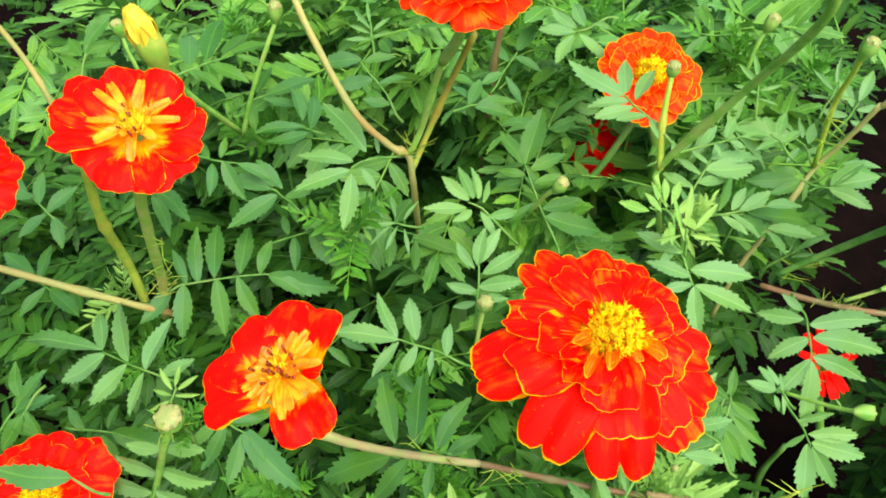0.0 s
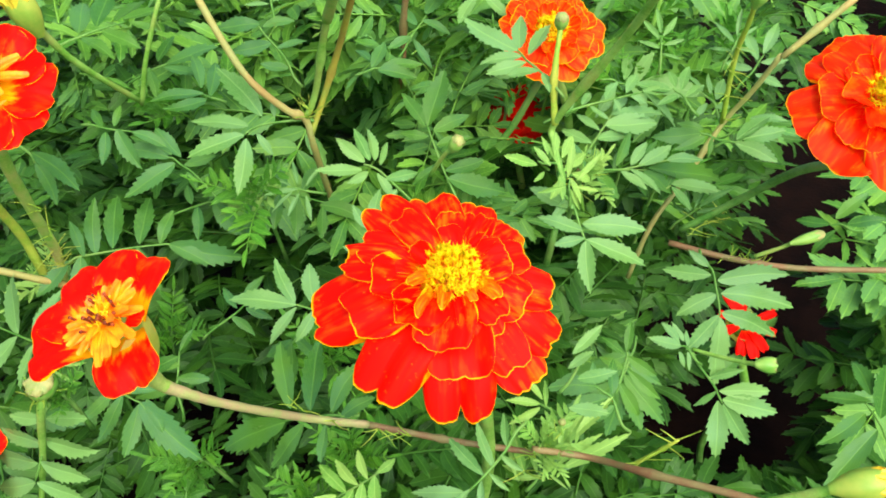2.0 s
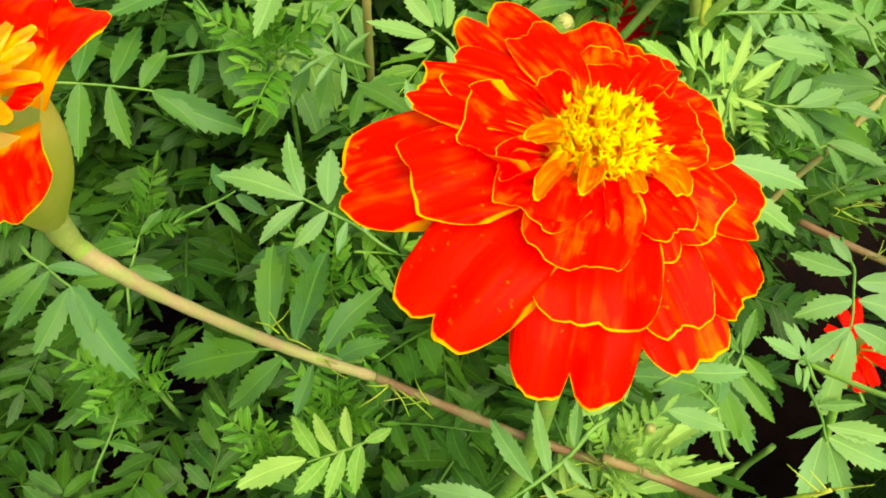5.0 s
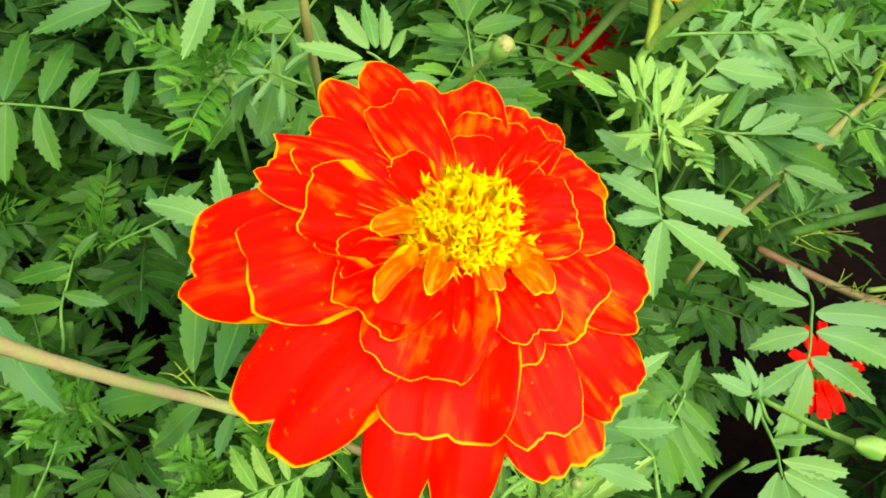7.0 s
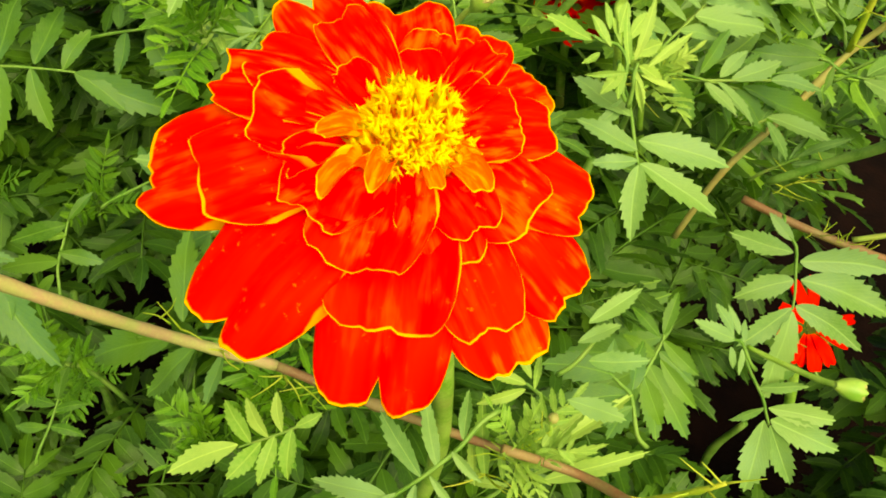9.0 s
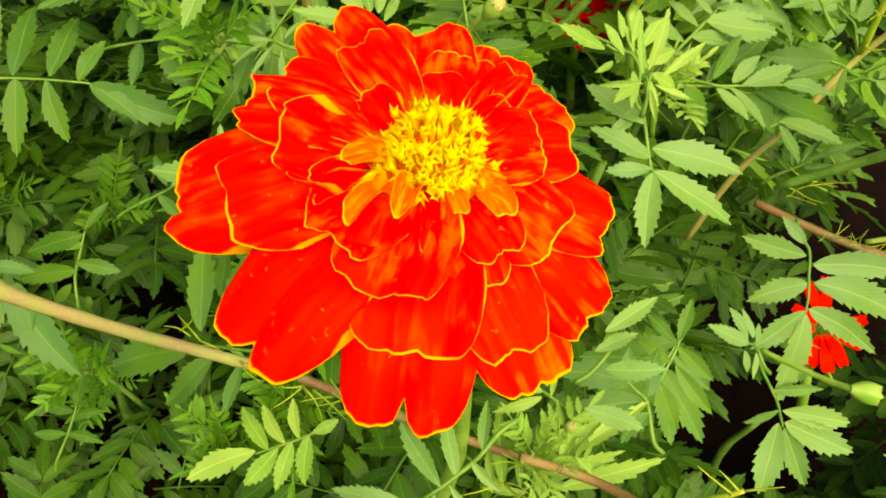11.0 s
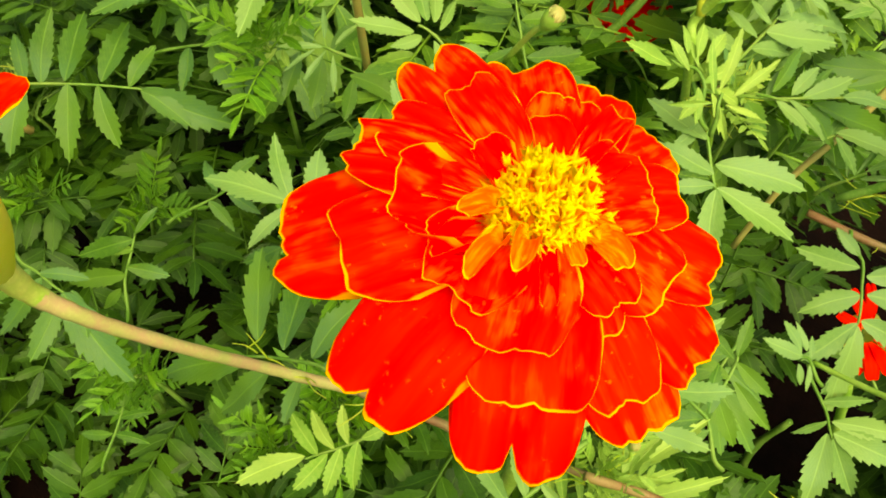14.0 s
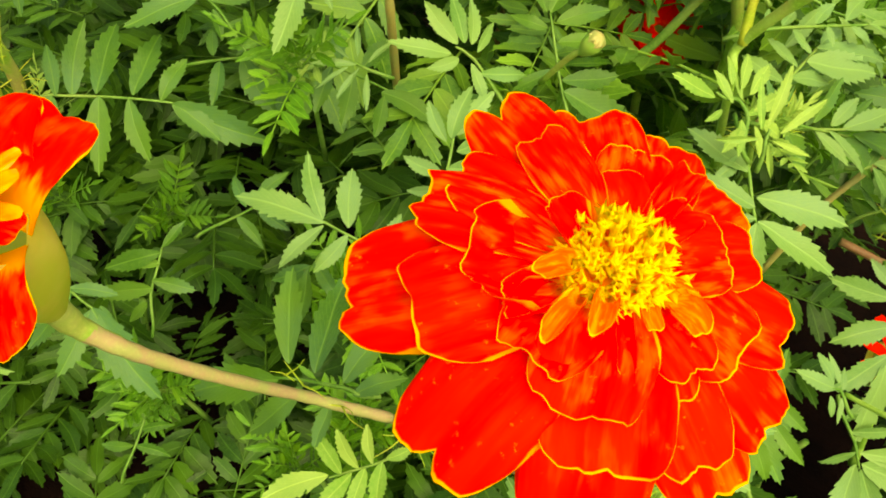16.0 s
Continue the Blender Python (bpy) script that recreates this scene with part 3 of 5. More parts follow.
# ---------------------------------------------------------------- leaves of the plants
leaf(corner, (-0.0925, 0.2080, 0.2974), (-0.0300, 0.2236, 0.2915), (0.21, -0.54, 0.82), [(5.4, -4.2, -134, 15.9), (9.6, -5.3, -94, 18.9), (14.4, -6.0, 88, 20.6), (20.8, -6.6, -84, 20.4), (20.2, -7.2, 87, 21.5), (28.0, -7.1, -67, 17.4), (29.1, -8.1, 80, 19.3), (35.9, -7.6, 70, 14.1), (38.9, -7.0, -15, 26.7), (39.5, -7.4, -32, 15.2), (10.6, -5.3, 107, 14.2)])
leaf(corner, (-0.0801, 0.1757, 0.2975), (-0.1415, 0.1976, 0.2936), (-0.20, -0.41, 0.89), [(25.8, 2.1, 3, 39.5), (25.4, 2.2, -49, 16.4), (14.5, 1.3, -50, 23.9), (7.3, 0.4, -89, 19.0), (24.1, 1.0, 44, 18.8), (14.6, 0.3, 63, 18.0), (7.4, -0.6, 86, 14.5), (1.2, 0.2, -137, 12.1)], PALE)
leaf(front, (0.0140, 0.1907, 0.2929), (-0.0292, 0.1967, 0.3008), (0.08, -0.51, 0.85), [(21.9, 1.8, 5, 22.5), (22.5, 2.5, -52, 17.2), (16.1, 3.3, -69, 16.1), (21.5, 1.2, 62, 15.1), (15.4, 1.7, 73, 12.2), (10.1, 1.5, 99, 8.5), (5.1, 0.9, -85, 11.6)], PALE)
leaf(front, (0.0125, 0.1573, 0.2894), (-0.0319, 0.1597, 0.2640), (-0.45, -0.51, 0.73), [(19.0, 7.3, -84, 23.7), (11.7, 5.0, -97, 24.4), (4.4, 2.9, -137, 19.3), (21.8, 3.8, 6, 30.3), (15.4, 1.8, 28, 21.7), (7.1, -0.3, 69, 11.9), (32.6, 3.8, -42, 10.4), (1.9, 0.2, -164, 13.0)])
leaf(front, (0.0185, 0.2000, 0.3057), (0.0206, 0.2202, 0.3273), (-0.05, -0.73, 0.68), [(16.7, -1.3, -6, 13.0), (15.7, -2.2, 42, 10.8), (17.8, -0.2, -25, 13.7), (14.2, 0.8, -52, 15.4), (9.8, 0.0, -76, 15.7), (8.3, -0.9, 81, 10.5), (4.6, -0.5, 110, 8.1), (5.7, 0.8, -83, 9.3)], PALE)
leaf(front, (0.0298, 0.2257, 0.3183), (0.0033, 0.2286, 0.3369), (0.45, -0.52, 0.72), [(19.4, -0.2, 31, 15.7), (19.6, 2.6, -11, 12.4), (18.4, 4.1, -40, 12.6), (16.9, 5.0, -55, 11.8), (14.6, 4.7, -87, 9.6), (14.2, 1.5, 155, 10.4), (11.1, 1.1, -136, 14.8), (17.2, 0.2, 58, 8.8)], PALE)
leaf(center, (-0.0071, 0.2481, 0.3347), (-0.0446, 0.2421, 0.3398), (0.19, -0.42, 0.89), [(14.6, 0.7, -49, 23.5), (19.1, -3.3, -10, 19.5), (20.4, -7.0, 21, 19.8), (19.7, -8.2, 82, 19.9), (16.2, -6.3, 127, 9.0), (10.3, 0.1, -83, 7.1)], PALE)
leaf(center, (-0.0396, 0.2359, 0.3095), (-0.0716, 0.2414, 0.3281), (0.39, -0.46, 0.80), [(18.1, 3.7, 61, 20.9), (20.8, 4.5, 17, 17.3), (20.4, 6.0, 1, 16.8), (17.4, 6.7, -25, 15.1), (15.0, 4.4, -127, 12.6), (13.2, 3.0, 147, 8.2), (8.2, 2.4, -141, 9.5)])
leaf(center, (-0.0419, 0.2640, 0.3324), (-0.0624, 0.2570, 0.3388), (0.36, -0.24, 0.90), [(4.1, 1.3, 3, 18.5), (3.3, -1.1, 19, 16.7), (4.9, 3.8, -84, 17.0), (2.1, 0.3, -102, 19.3)])
leaf(right, (0.0779, 0.2131, 0.3370), (0.0856, 0.1813, 0.3202), (-0.01, -0.47, 0.88), [(20.7, -2.3, -8, 15.9), (17.3, -2.1, -122, 14.4), (19.7, -2.2, -90, 9.6), (15.2, -2.7, 73, 19.6), (20.4, -2.5, 58, 19.4), (9.7, -1.1, -137, 15.6), (5.8, -0.3, -48, 9.5)], PALE)
leaf(right, (0.0834, 0.2176, 0.3358), (0.1510, 0.2553, 0.3066), (0.58, -0.60, 0.55), [(31.5, -2.3, -2, 51.2), (6.8, -2.2, 72, 8.5), (17.2, -3.0, 56, 14.2), (28.5, -2.7, 48, 12.1), (8.2, -0.4, -37, 13.7), (22.5, -0.9, -32, 14.5), (30.0, -1.1, -26, 17.7), (4.0, -1.8, 115, 9.9)])
leaf(right, (0.1318, 0.2205, 0.2962), (0.1390, 0.1898, 0.2630), (0.12, -0.72, 0.69), [(20.5, -3.1, -7, 25.5), (5.3, -1.9, -105, 17.6), (12.4, -2.7, -70, 15.5), (19.6, -2.8, -52, 16.9), (7.6, -4.3, 86, 26.4), (12.3, -4.8, 71, 27.6), (19.0, -4.0, 58, 21.4), (2.2, -1.8, -136, 9.4)], PALE)
leaf(near, (0.1311, 0.1972, 0.2682), (0.1452, 0.1778, 0.2410), (-0.03, -0.82, 0.57), [(15.2, -2.0, -22, 21.3), (16.8, -3.4, 9, 19.8), (11.6, -2.5, -66, 9.8), (11.9, -3.5, 66, 19.1), (15.3, -3.6, 54, 21.2), (6.1, -1.6, 79, 13.4)], PALE)
leaf(near, (0.1268, 0.1898, 0.2795), (0.1100, 0.1906, 0.2897), (0.44, -0.49, 0.76), [(7.2, 2.2, 11, 13.9), (8.1, 2.8, -21, 10.0), (6.8, 3.9, -43, 7.7), (4.8, 3.1, -76, 5.8), (4.3, 1.3, 115, 6.6), (7.9, -0.2, 143, 6.1)], PALE)
leaf(near, (0.1068, 0.1947, 0.2795), (0.1015, 0.1735, 0.2598), (-0.08, -0.67, 0.74), [(11.6, 3.1, -0, 20.6), (6.0, 0.4, 67, 12.8), (9.9, 1.9, 51, 22.0), (2.1, 0.6, -63, 16.8), (11.6, 3.1, -43, 15.6), (7.3, 1.5, -69, 22.2), (12.3, 1.8, 34, 17.9)])
leaf(right, (0.0760, 0.2363, 0.3562), (0.0465, 0.2670, 0.3637), (-0.04, -0.27, 0.96), [(19.4, 2.4, 6, 23.9), (19.5, 3.4, -46, 15.8), (15.2, 3.3, -70, 16.3), (16.5, 1.2, 53, 13.7), (13.8, 0.5, 63, 13.5), (8.4, 1.2, 57, 10.6), (6.9, 1.0, 151, 8.4)], PALE)
leaf(right, (0.0645, 0.3063, 0.3598), (0.0388, 0.3056, 0.3540), (-0.19, -0.36, 0.91), [(12.8, -4.8, -21, 14.6), (13.5, -5.7, 59, 16.0), (11.4, -6.2, 129, 16.1), (12.1, -2.7, -60, 16.9), (8.9, -2.9, -80, 14.3), (5.6, -2.0, 143, 8.4)], PALE)
leaf(center, (-0.0128, 0.2655, 0.3405), (-0.0368, 0.2828, 0.3525), (0.08, -0.49, 0.87), [(23.9, 6.6, 50, 16.5), (22.4, 6.5, -117, 12.0), (15.3, 3.8, 55, 14.5), (12.3, 3.7, -110, 11.4), (3.8, 0.9, 33, 10.4)])
leaf(left, (-0.1255, 0.2636, 0.3464), (-0.1179, 0.2859, 0.3658), (-0.07, -0.64, 0.77), [(14.4, -3.1, -8, 16.6), (12.1, -3.4, 58, 11.5), (13.5, -2.3, -52, 12.4), (8.5, -2.0, 81, 12.1), (8.7, -1.6, -67, 12.2), (7.8, -1.7, 130, 9.0)])
leaf(left, (-0.0883, 0.2582, 0.3570), (-0.0606, 0.2815, 0.3592), (0.05, -0.16, 0.99), [(7.0, -1.4, 63, 23.0), (13.2, -0.9, 50, 25.1), (19.5, -0.4, 35, 20.0), (6.9, 1.0, -65, 14.1), (13.9, 2.0, -63, 15.0), (22.4, 0.4, -1, 14.7), (23.3, 2.8, -50, 10.4)])
leaf(left, (-0.0801, 0.2441, 0.3343), (-0.0544, 0.2419, 0.3311), (0.07, -0.47, 0.88), [(9.1, 0.3, -50, 15.7), (14.1, 0.3, -8, 12.6), (7.9, -0.6, 92, 8.8), (4.1, 0.2, 134, 10.2), (5.6, 2.1, -79, 12.7)])
leaf(left, (-0.0864, 0.2145, 0.3438), (-0.0756, 0.2163, 0.3277), (0.62, -0.71, 0.34), [(0.2, -0.6, -2, 19.5), (-0.6, 3.9, -90, 8.0), (2.9, 1.2, -28, 15.3)])
leaf(corner, (-0.0736, 0.1496, 0.2986), (-0.0818, 0.1415, 0.2828), (-0.22, -0.82, 0.53), [(0.3, -1.2, -64, 12.7), (-0.0, -1.6, 120, 12.6), (8.0, -3.2, -68, 17.7), (6.1, -3.4, 104, 16.4), (14.3, -3.9, -57, 20.7), (13.8, -4.7, 102, 16.3), (21.0, -5.2, -47, 19.1), (20.7, -5.7, 93, 15.2)], PALE)
leaf(corner, (-0.0678, 0.1740, 0.2806), (-0.0363, 0.1577, 0.2635), (0.17, -0.54, 0.82), [(11.9, -2.5, -5, 27.7), (12.0, -1.8, -64, 17.3), (5.8, -1.1, -79, 17.3), (2.7, -0.5, -98, 15.2), (12.7, -4.3, -23, 12.4), (4.5, -1.2, 43, 11.9)])
leaf(front, (0.0213, 0.1685, 0.2442), (-0.0118, 0.1539, 0.2282), (-0.11, -0.61, 0.79), [(19.5, 0.6, 1, 19.9), (15.9, -0.2, -71, 14.6), (11.1, -0.5, -74, 12.6), (7.1, -0.5, -100, 10.8), (13.2, -0.9, 26, 14.0), (9.3, -0.8, 50, 13.8), (4.3, -0.8, 62, 13.7), (3.2, -0.4, -174, 8.4)], YOUNG)
leaf(farright, (0.1422, 0.2655, 0.3223), (0.1136, 0.2740, 0.3353), (0.26, -0.45, 0.85), [(12.4, 6.9, 19, 21.3), (11.1, 9.1, -26, 9.4), (8.2, 9.7, -69, 9.6), (5.4, 8.8, -93, 13.4), (8.0, 5.1, 73, 8.3), (4.7, 5.1, -134, 8.8)], PALE)
leaf(farright, (0.1434, 0.2627, 0.3192), (0.1600, 0.2549, 0.3235), (-0.38, -0.34, 0.86), [(5.8, -5.5, -23, 14.1), (5.1, -4.2, -50, 12.5), (7.3, -8.0, 6, 13.0), (3.6, -1.6, -66, 11.0)], PALE)
leaf(center, (-0.0422, 0.2463, 0.2987), (0.0029, 0.2439, 0.2947), (0.07, -0.34, 0.94), [(16.2, -6.3, -156, 14.3), (20.6, -5.8, -89, 14.5), (27.2, -5.6, -81, 15.5), (36.2, -3.4, -13, 19.4), (28.9, -8.4, 65, 13.7), (37.4, -2.4, -82, 13.0), (22.3, -8.6, 115, 11.7), (12.2, -4.4, -94, 17.1)])
leaf(left, (-0.1259, 0.2229, 0.3203), (-0.1487, 0.2378, 0.3297), (0.03, -0.49, 0.87), [(12.0, 0.6, 26, 12.4), (9.0, 0.4, -46, 12.6), (14.3, 0.0, -6, 13.1), (4.5, 0.2, -94, 13.3), (4.4, -1.1, 85, 11.7), (1.5, 0.1, 152, 11.9)])
leaf(left, (-0.0579, 0.2391, 0.2988), (-0.0289, 0.2475, 0.3069), (-0.14, -0.39, 0.91), [(13.3, 0.3, 20, 15.8), (15.2, 1.6, -68, 18.1), (8.7, 1.0, -103, 13.8), (6.9, -1.0, 91, 8.9), (17.7, 0.8, -33, 18.0)])
leaf(front, (0.0464, 0.2325, 0.3104), (0.0280, 0.2729, 0.3397), (0.02, -0.58, 0.81), [(31.0, -1.1, -35, 22.6), (31.3, -2.0, 14, 15.1), (28.3, 0.2, -82, 14.9), (27.0, -2.4, 61, 10.4), (23.0, -0.5, -93, 12.7), (15.8, -2.0, 104, 12.0), (13.2, -0.7, -91, 14.9), (10.0, -0.8, -116, 22.2)])
leaf(center, (0.0244, 0.3001, 0.3324), (0.0424, 0.3237, 0.3425), (0.13, -0.47, 0.87), [(14.9, -2.5, -84, 13.3), (11.3, -2.7, 74, 15.3), (17.8, -3.2, 6, 16.4), (5.6, -1.3, 160, 10.8), (5.3, 0.3, -107, 13.3)])
leaf(center, (0.0115, 0.2764, 0.3367), (0.0327, 0.2831, 0.3358), (0.13, -0.28, 0.95), [(5.7, -0.7, 2, 17.0), (4.3, 0.5, -23, 15.1), (2.5, -1.1, 57, 13.8), (3.9, -2.2, 113, 12.7)])
leaf(right, (0.1020, 0.2768, 0.3342), (0.1419, 0.2832, 0.3251), (0.26, -0.41, 0.87), [(11.8, 0.7, 1, 29.6), (9.6, -0.2, 56, 16.6), (4.7, 0.0, 73, 15.6), (11.5, 3.1, -31, 20.6), (6.8, 2.6, -63, 12.4), (0.9, 2.3, -119, 15.9)], PALE)
leaf(right, (0.1175, 0.3178, 0.3484), (0.0918, 0.3228, 0.3473), (-0.11, -0.37, 0.92), [(12.9, -1.4, -6, 20.2), (10.6, -2.6, 60, 15.4), (8.7, 0.5, -67, 13.5), (5.3, -2.0, 117, 13.3)])
leaf(left, (-0.1322, 0.2160, 0.2910), (-0.1587, 0.2347, 0.2973), (-0.05, -0.38, 0.93), [(11.9, -0.9, 2, 19.3), (9.4, -0.3, -55, 14.8), (13.6, -2.2, 75, 11.1), (5.0, -1.1, 92, 13.4), (2.5, -0.6, -180, 15.8)])
leaf(corner, (-0.1342, 0.1651, 0.2804), (-0.1178, 0.1871, 0.2889), (-0.06, -0.32, 0.95), [(8.2, -1.6, 12, 15.0), (6.4, -0.8, -30, 14.1), (10.7, -3.1, 56, 13.6), (2.9, -0.8, -77, 11.7)])
leaf(corner, (-0.1173, 0.1746, 0.2681), (-0.0768, 0.1695, 0.2687), (-0.08, -0.54, 0.84), [(14.2, -1.0, -4, 26.9), (12.0, -1.7, 78, 9.1), (10.4, 0.5, -49, 13.2), (4.1, -0.2, 139, 10.7)])
leaf(left, (-0.0739, 0.2770, 0.3327), (-0.0454, 0.2899, 0.3383), (0.02, -0.43, 0.90), [(11.4, -0.5, -1, 20.4), (10.0, 0.3, -38, 14.6), (8.9, -3.0, 49, 14.6), (4.7, -0.7, -99, 12.6)])
leaf(near, (0.1946, 0.1754, 0.2548), (0.1772, 0.2008, 0.2529), (-0.15, -0.03, 0.99), [(13.7, 9.0, 34, 17.1), (11.9, 3.7, 86, 24.3), (7.4, 5.4, -59, 26.2), (5.1, 0.9, 95, 28.9), (15.2, 11.0, -36, 20.6)])
leaf(farright, (0.2005, 0.2550, 0.2807), (0.1822, 0.2604, 0.2722), (-0.48, -0.40, 0.78), [(5.7, 5.5, -142, 16.7), (7.9, 3.3, -18, 13.1), (6.1, 0.7, 37, 13.9), (1.8, 2.6, -177, 14.1)])
leaf(farright, (0.1668, 0.2268, 0.2370), (0.1511, 0.2459, 0.2429), (0.04, -0.26, 0.96), [(8.0, 1.9, -27, 13.2), (5.7, 2.9, -87, 18.6), (7.6, -1.9, 41, 11.6), (4.5, -1.9, 95, 15.0)])
leaf(corner, (-0.0518, 0.1851, 0.2520), (-0.0529, 0.2037, 0.2697), (0.08, -0.68, 0.72), [(21.1, -0.7, -28, 9.5), (19.5, -1.1, 116, 15.8), (16.6, -0.6, 92, 11.0), (11.8, -2.0, -95, 12.0), (9.6, -1.6, 108, 16.1), (5.6, -2.4, 146, 8.3)])
leaf(corner, (-0.0586, 0.1623, 0.2029), (-0.0556, 0.1797, 0.2194), (0.02, -0.69, 0.72), [(17.5, 0.7, 6, 13.4), (15.7, 0.4, 95, 12.6), (14.2, 1.0, -62, 10.7), (8.8, 0.3, 110, 11.3), (9.0, 1.1, -88, 11.0)])
leaf(center, (-0.0207, 0.2435, 0.3070), (-0.0433, 0.2375, 0.3016), (-0.09, -0.45, 0.89), [(6.0, -0.5, 1, 17.3), (6.7, 0.6, -43, 11.0), (5.2, 1.1, -55, 7.6), (4.6, -1.1, 39, 7.9), (3.1, -1.3, 102, 6.2), (2.2, 0.3, -108, 8.6)], YOUNG)
leaf(corner, (-0.0796, 0.1243, 0.3156), (-0.1068, 0.1273, 0.3197), (0.08, -0.46, 0.88), [(6.7, 2.0, 5, 21.8)])
leaf(corner, (-0.1237, 0.1730, 0.2886), (-0.1341, 0.1638, 0.2791), (-0.11, -0.65, 0.75), [(7.1, -1.5, 10, 13.8), (5.2, -0.9, 71, 13.3), (9.7, -1.3, 108, 6.6)])
leaf(front, (-0.0085, 0.1983, 0.2827), (-0.0197, 0.1871, 0.2710), (-0.25, -0.57, 0.78), [(4.3, -0.8, -23, 11.8), (5.3, -1.1, 33, 14.5), (10.1, -2.9, 6, 11.4), (2.9, -1.0, 85, 12.8)])
leaf(corner, (-0.0418, 0.2032, 0.2744), (-0.0221, 0.2152, 0.2866), (-0.13, -0.60, 0.79), [(15.9, -0.3, 10, 12.2), (13.0, 0.0, 91, 10.5), (15.5, 2.0, -62, 10.3), (9.6, 1.1, -78, 11.1)])
leaf(front, (0.0781, 0.2049, 0.3385), (0.0594, 0.2064, 0.3509), (0.47, -0.44, 0.76), [(12.0, 3.5, 17, 11.7), (9.7, 8.7, -60, 6.9), (7.4, 9.6, -82, 9.2), (4.8, 10.4, -98, 10.0), (9.0, 2.8, 65, 5.6), (3.8, 4.6, 118, 7.9), (0.5, 5.7, 147, 8.9), (2.1, 8.6, -123, 12.0), (7.6, 5.7, -30, 7.8), (-0.2, 7.4, -163, 9.6), (6.0, 8.0, -52, 6.4), (3.1, 6.5, -122, 6.1), (2.3, 3.8, 76, 8.7)], YOUNG, slim=0.9)
leaf(center, (-0.0051, 0.2381, 0.3107), (-0.0234, 0.2373, 0.3105), (0.00, -0.41, 0.91), [(6.1, 1.1, 10, 12.3), (8.2, 2.2, -32, 8.6), (6.2, 3.4, -76, 9.4), (3.1, 2.2, -119, 10.4), (5.1, -0.0, 61, 10.1), (3.0, -1.1, 102, 10.1), (8.1, 0.0, 40, 10.3)], PALE, slim=0.5)
leaf(center, (-0.0231, 0.2907, 0.3532), (-0.0258, 0.3021, 0.3655), (-0.06, -0.74, 0.67), [(4.3, -0.5, 56, 9.6), (6.4, -0.3, 33, 9.8), (8.5, 0.0, 0, 8.5), (5.2, 0.7, -59, 8.2), (3.1, 0.4, -84, 8.7), (2.2, -0.8, 82, 9.6)], PALE, slim=0.6)
leaf(right, (0.1172, 0.2725, 0.3438), (0.1184, 0.2864, 0.3587), (-0.09, -0.72, 0.68), [(8.1, -0.8, 41, 10.2), (10.2, -0.6, 13, 10.3), (9.2, 0.1, -31, 10.0), (6.2, 0.4, -71, 8.1), (5.1, -0.5, 73, 8.5), (3.1, 0.1, -101, 7.8)], PALE, slim=0.6)
leaf(farright, (0.1373, 0.2649, 0.3496), (0.1445, 0.2773, 0.3627), (-0.18, -0.66, 0.73), [(6.6, 0.3, 60, 10.4), (8.8, 0.4, 12, 10.2), (8.2, 1.6, -30, 8.0), (4.7, 1.0, -76, 8.3), (3.5, 0.6, 96, 7.7)], PALE, slim=0.5)
leaf(right, (0.1235, 0.2340, 0.3021), (0.1352, 0.2340, 0.3165), (-0.67, -0.50, 0.55), [(5.8, 0.1, 65, 9.2), (8.0, 0.3, 30, 10.1), (10.2, 0.5, -7, 13.6), (8.3, 1.7, -27, 9.7), (4.5, 0.4, 103, 8.8)], PALE, slim=0.5)
leaf(corner, (-0.0728, 0.1606, 0.3030), (-0.0682, 0.1689, 0.3118), (0.02, -0.73, 0.68), [(5.0, -1.2, 55, 8.0), (6.1, -0.8, 9, 7.0), (5.7, 0.3, -31, 7.3), (3.8, 0.2, -67, 7.6), (3.4, -0.6, 97, 6.2), (1.6, -0.7, 141, 7.3), (1.6, 0.2, -100, 7.1)], YOUNG, slim=0.65)
leaf(right, (0.0773, 0.2394, 0.3428), (0.1192, 0.2601, 0.3411), (0.18, -0.29, 0.94), [(35.7, -1.3, -9, 11.0), (11.3, -1.7, 40, 9.5), (20.9, -2.1, 34, 11.3), (29.4, -2.4, 36, 12.0), (14.0, -0.8, -68, 4.8), (23.7, -1.0, -91, 5.1), (30.4, -0.7, -35, 6.6), (6.3, -0.9, 58, 6.9)], PALE)
leaf(right, (0.0863, 0.2293, 0.3330), (0.1045, 0.2591, 0.3403), (0.12, -0.30, 0.95), [(24.0, -0.3, -0, 11.9), (7.7, -0.4, 89, 11.7), (14.0, -0.5, 76, 10.3), (20.2, -0.4, 76, 7.2), (10.7, 0.1, -43, 12.0), (17.0, 0.1, -44, 20.5), (22.3, -0.4, -43, 21.5), (3.6, -0.0, -59, 7.0)], PALE)
leaf(right, (0.1255, 0.2537, 0.3376), (0.1130, 0.2616, 0.3425), (0.09, -0.42, 0.90), [(8.8, 1.2, 23, 14.0), (8.4, 3.1, -45, 8.9), (6.0, 3.7, -74, 11.1), (3.5, 1.8, -99, 12.0), (5.9, 1.2, 64, 8.8)], PALE)
leaf(farright, (0.1460, 0.2682, 0.3382), (0.1631, 0.2828, 0.3534), (-0.16, -0.61, 0.77), [(10.2, -0.8, 55, 13.3), (13.1, -0.6, 14, 14.0), (10.0, 0.6, -45, 10.0), (6.5, -0.3, 110, 10.0), (5.5, 1.7, -73, 11.1)], PALE)
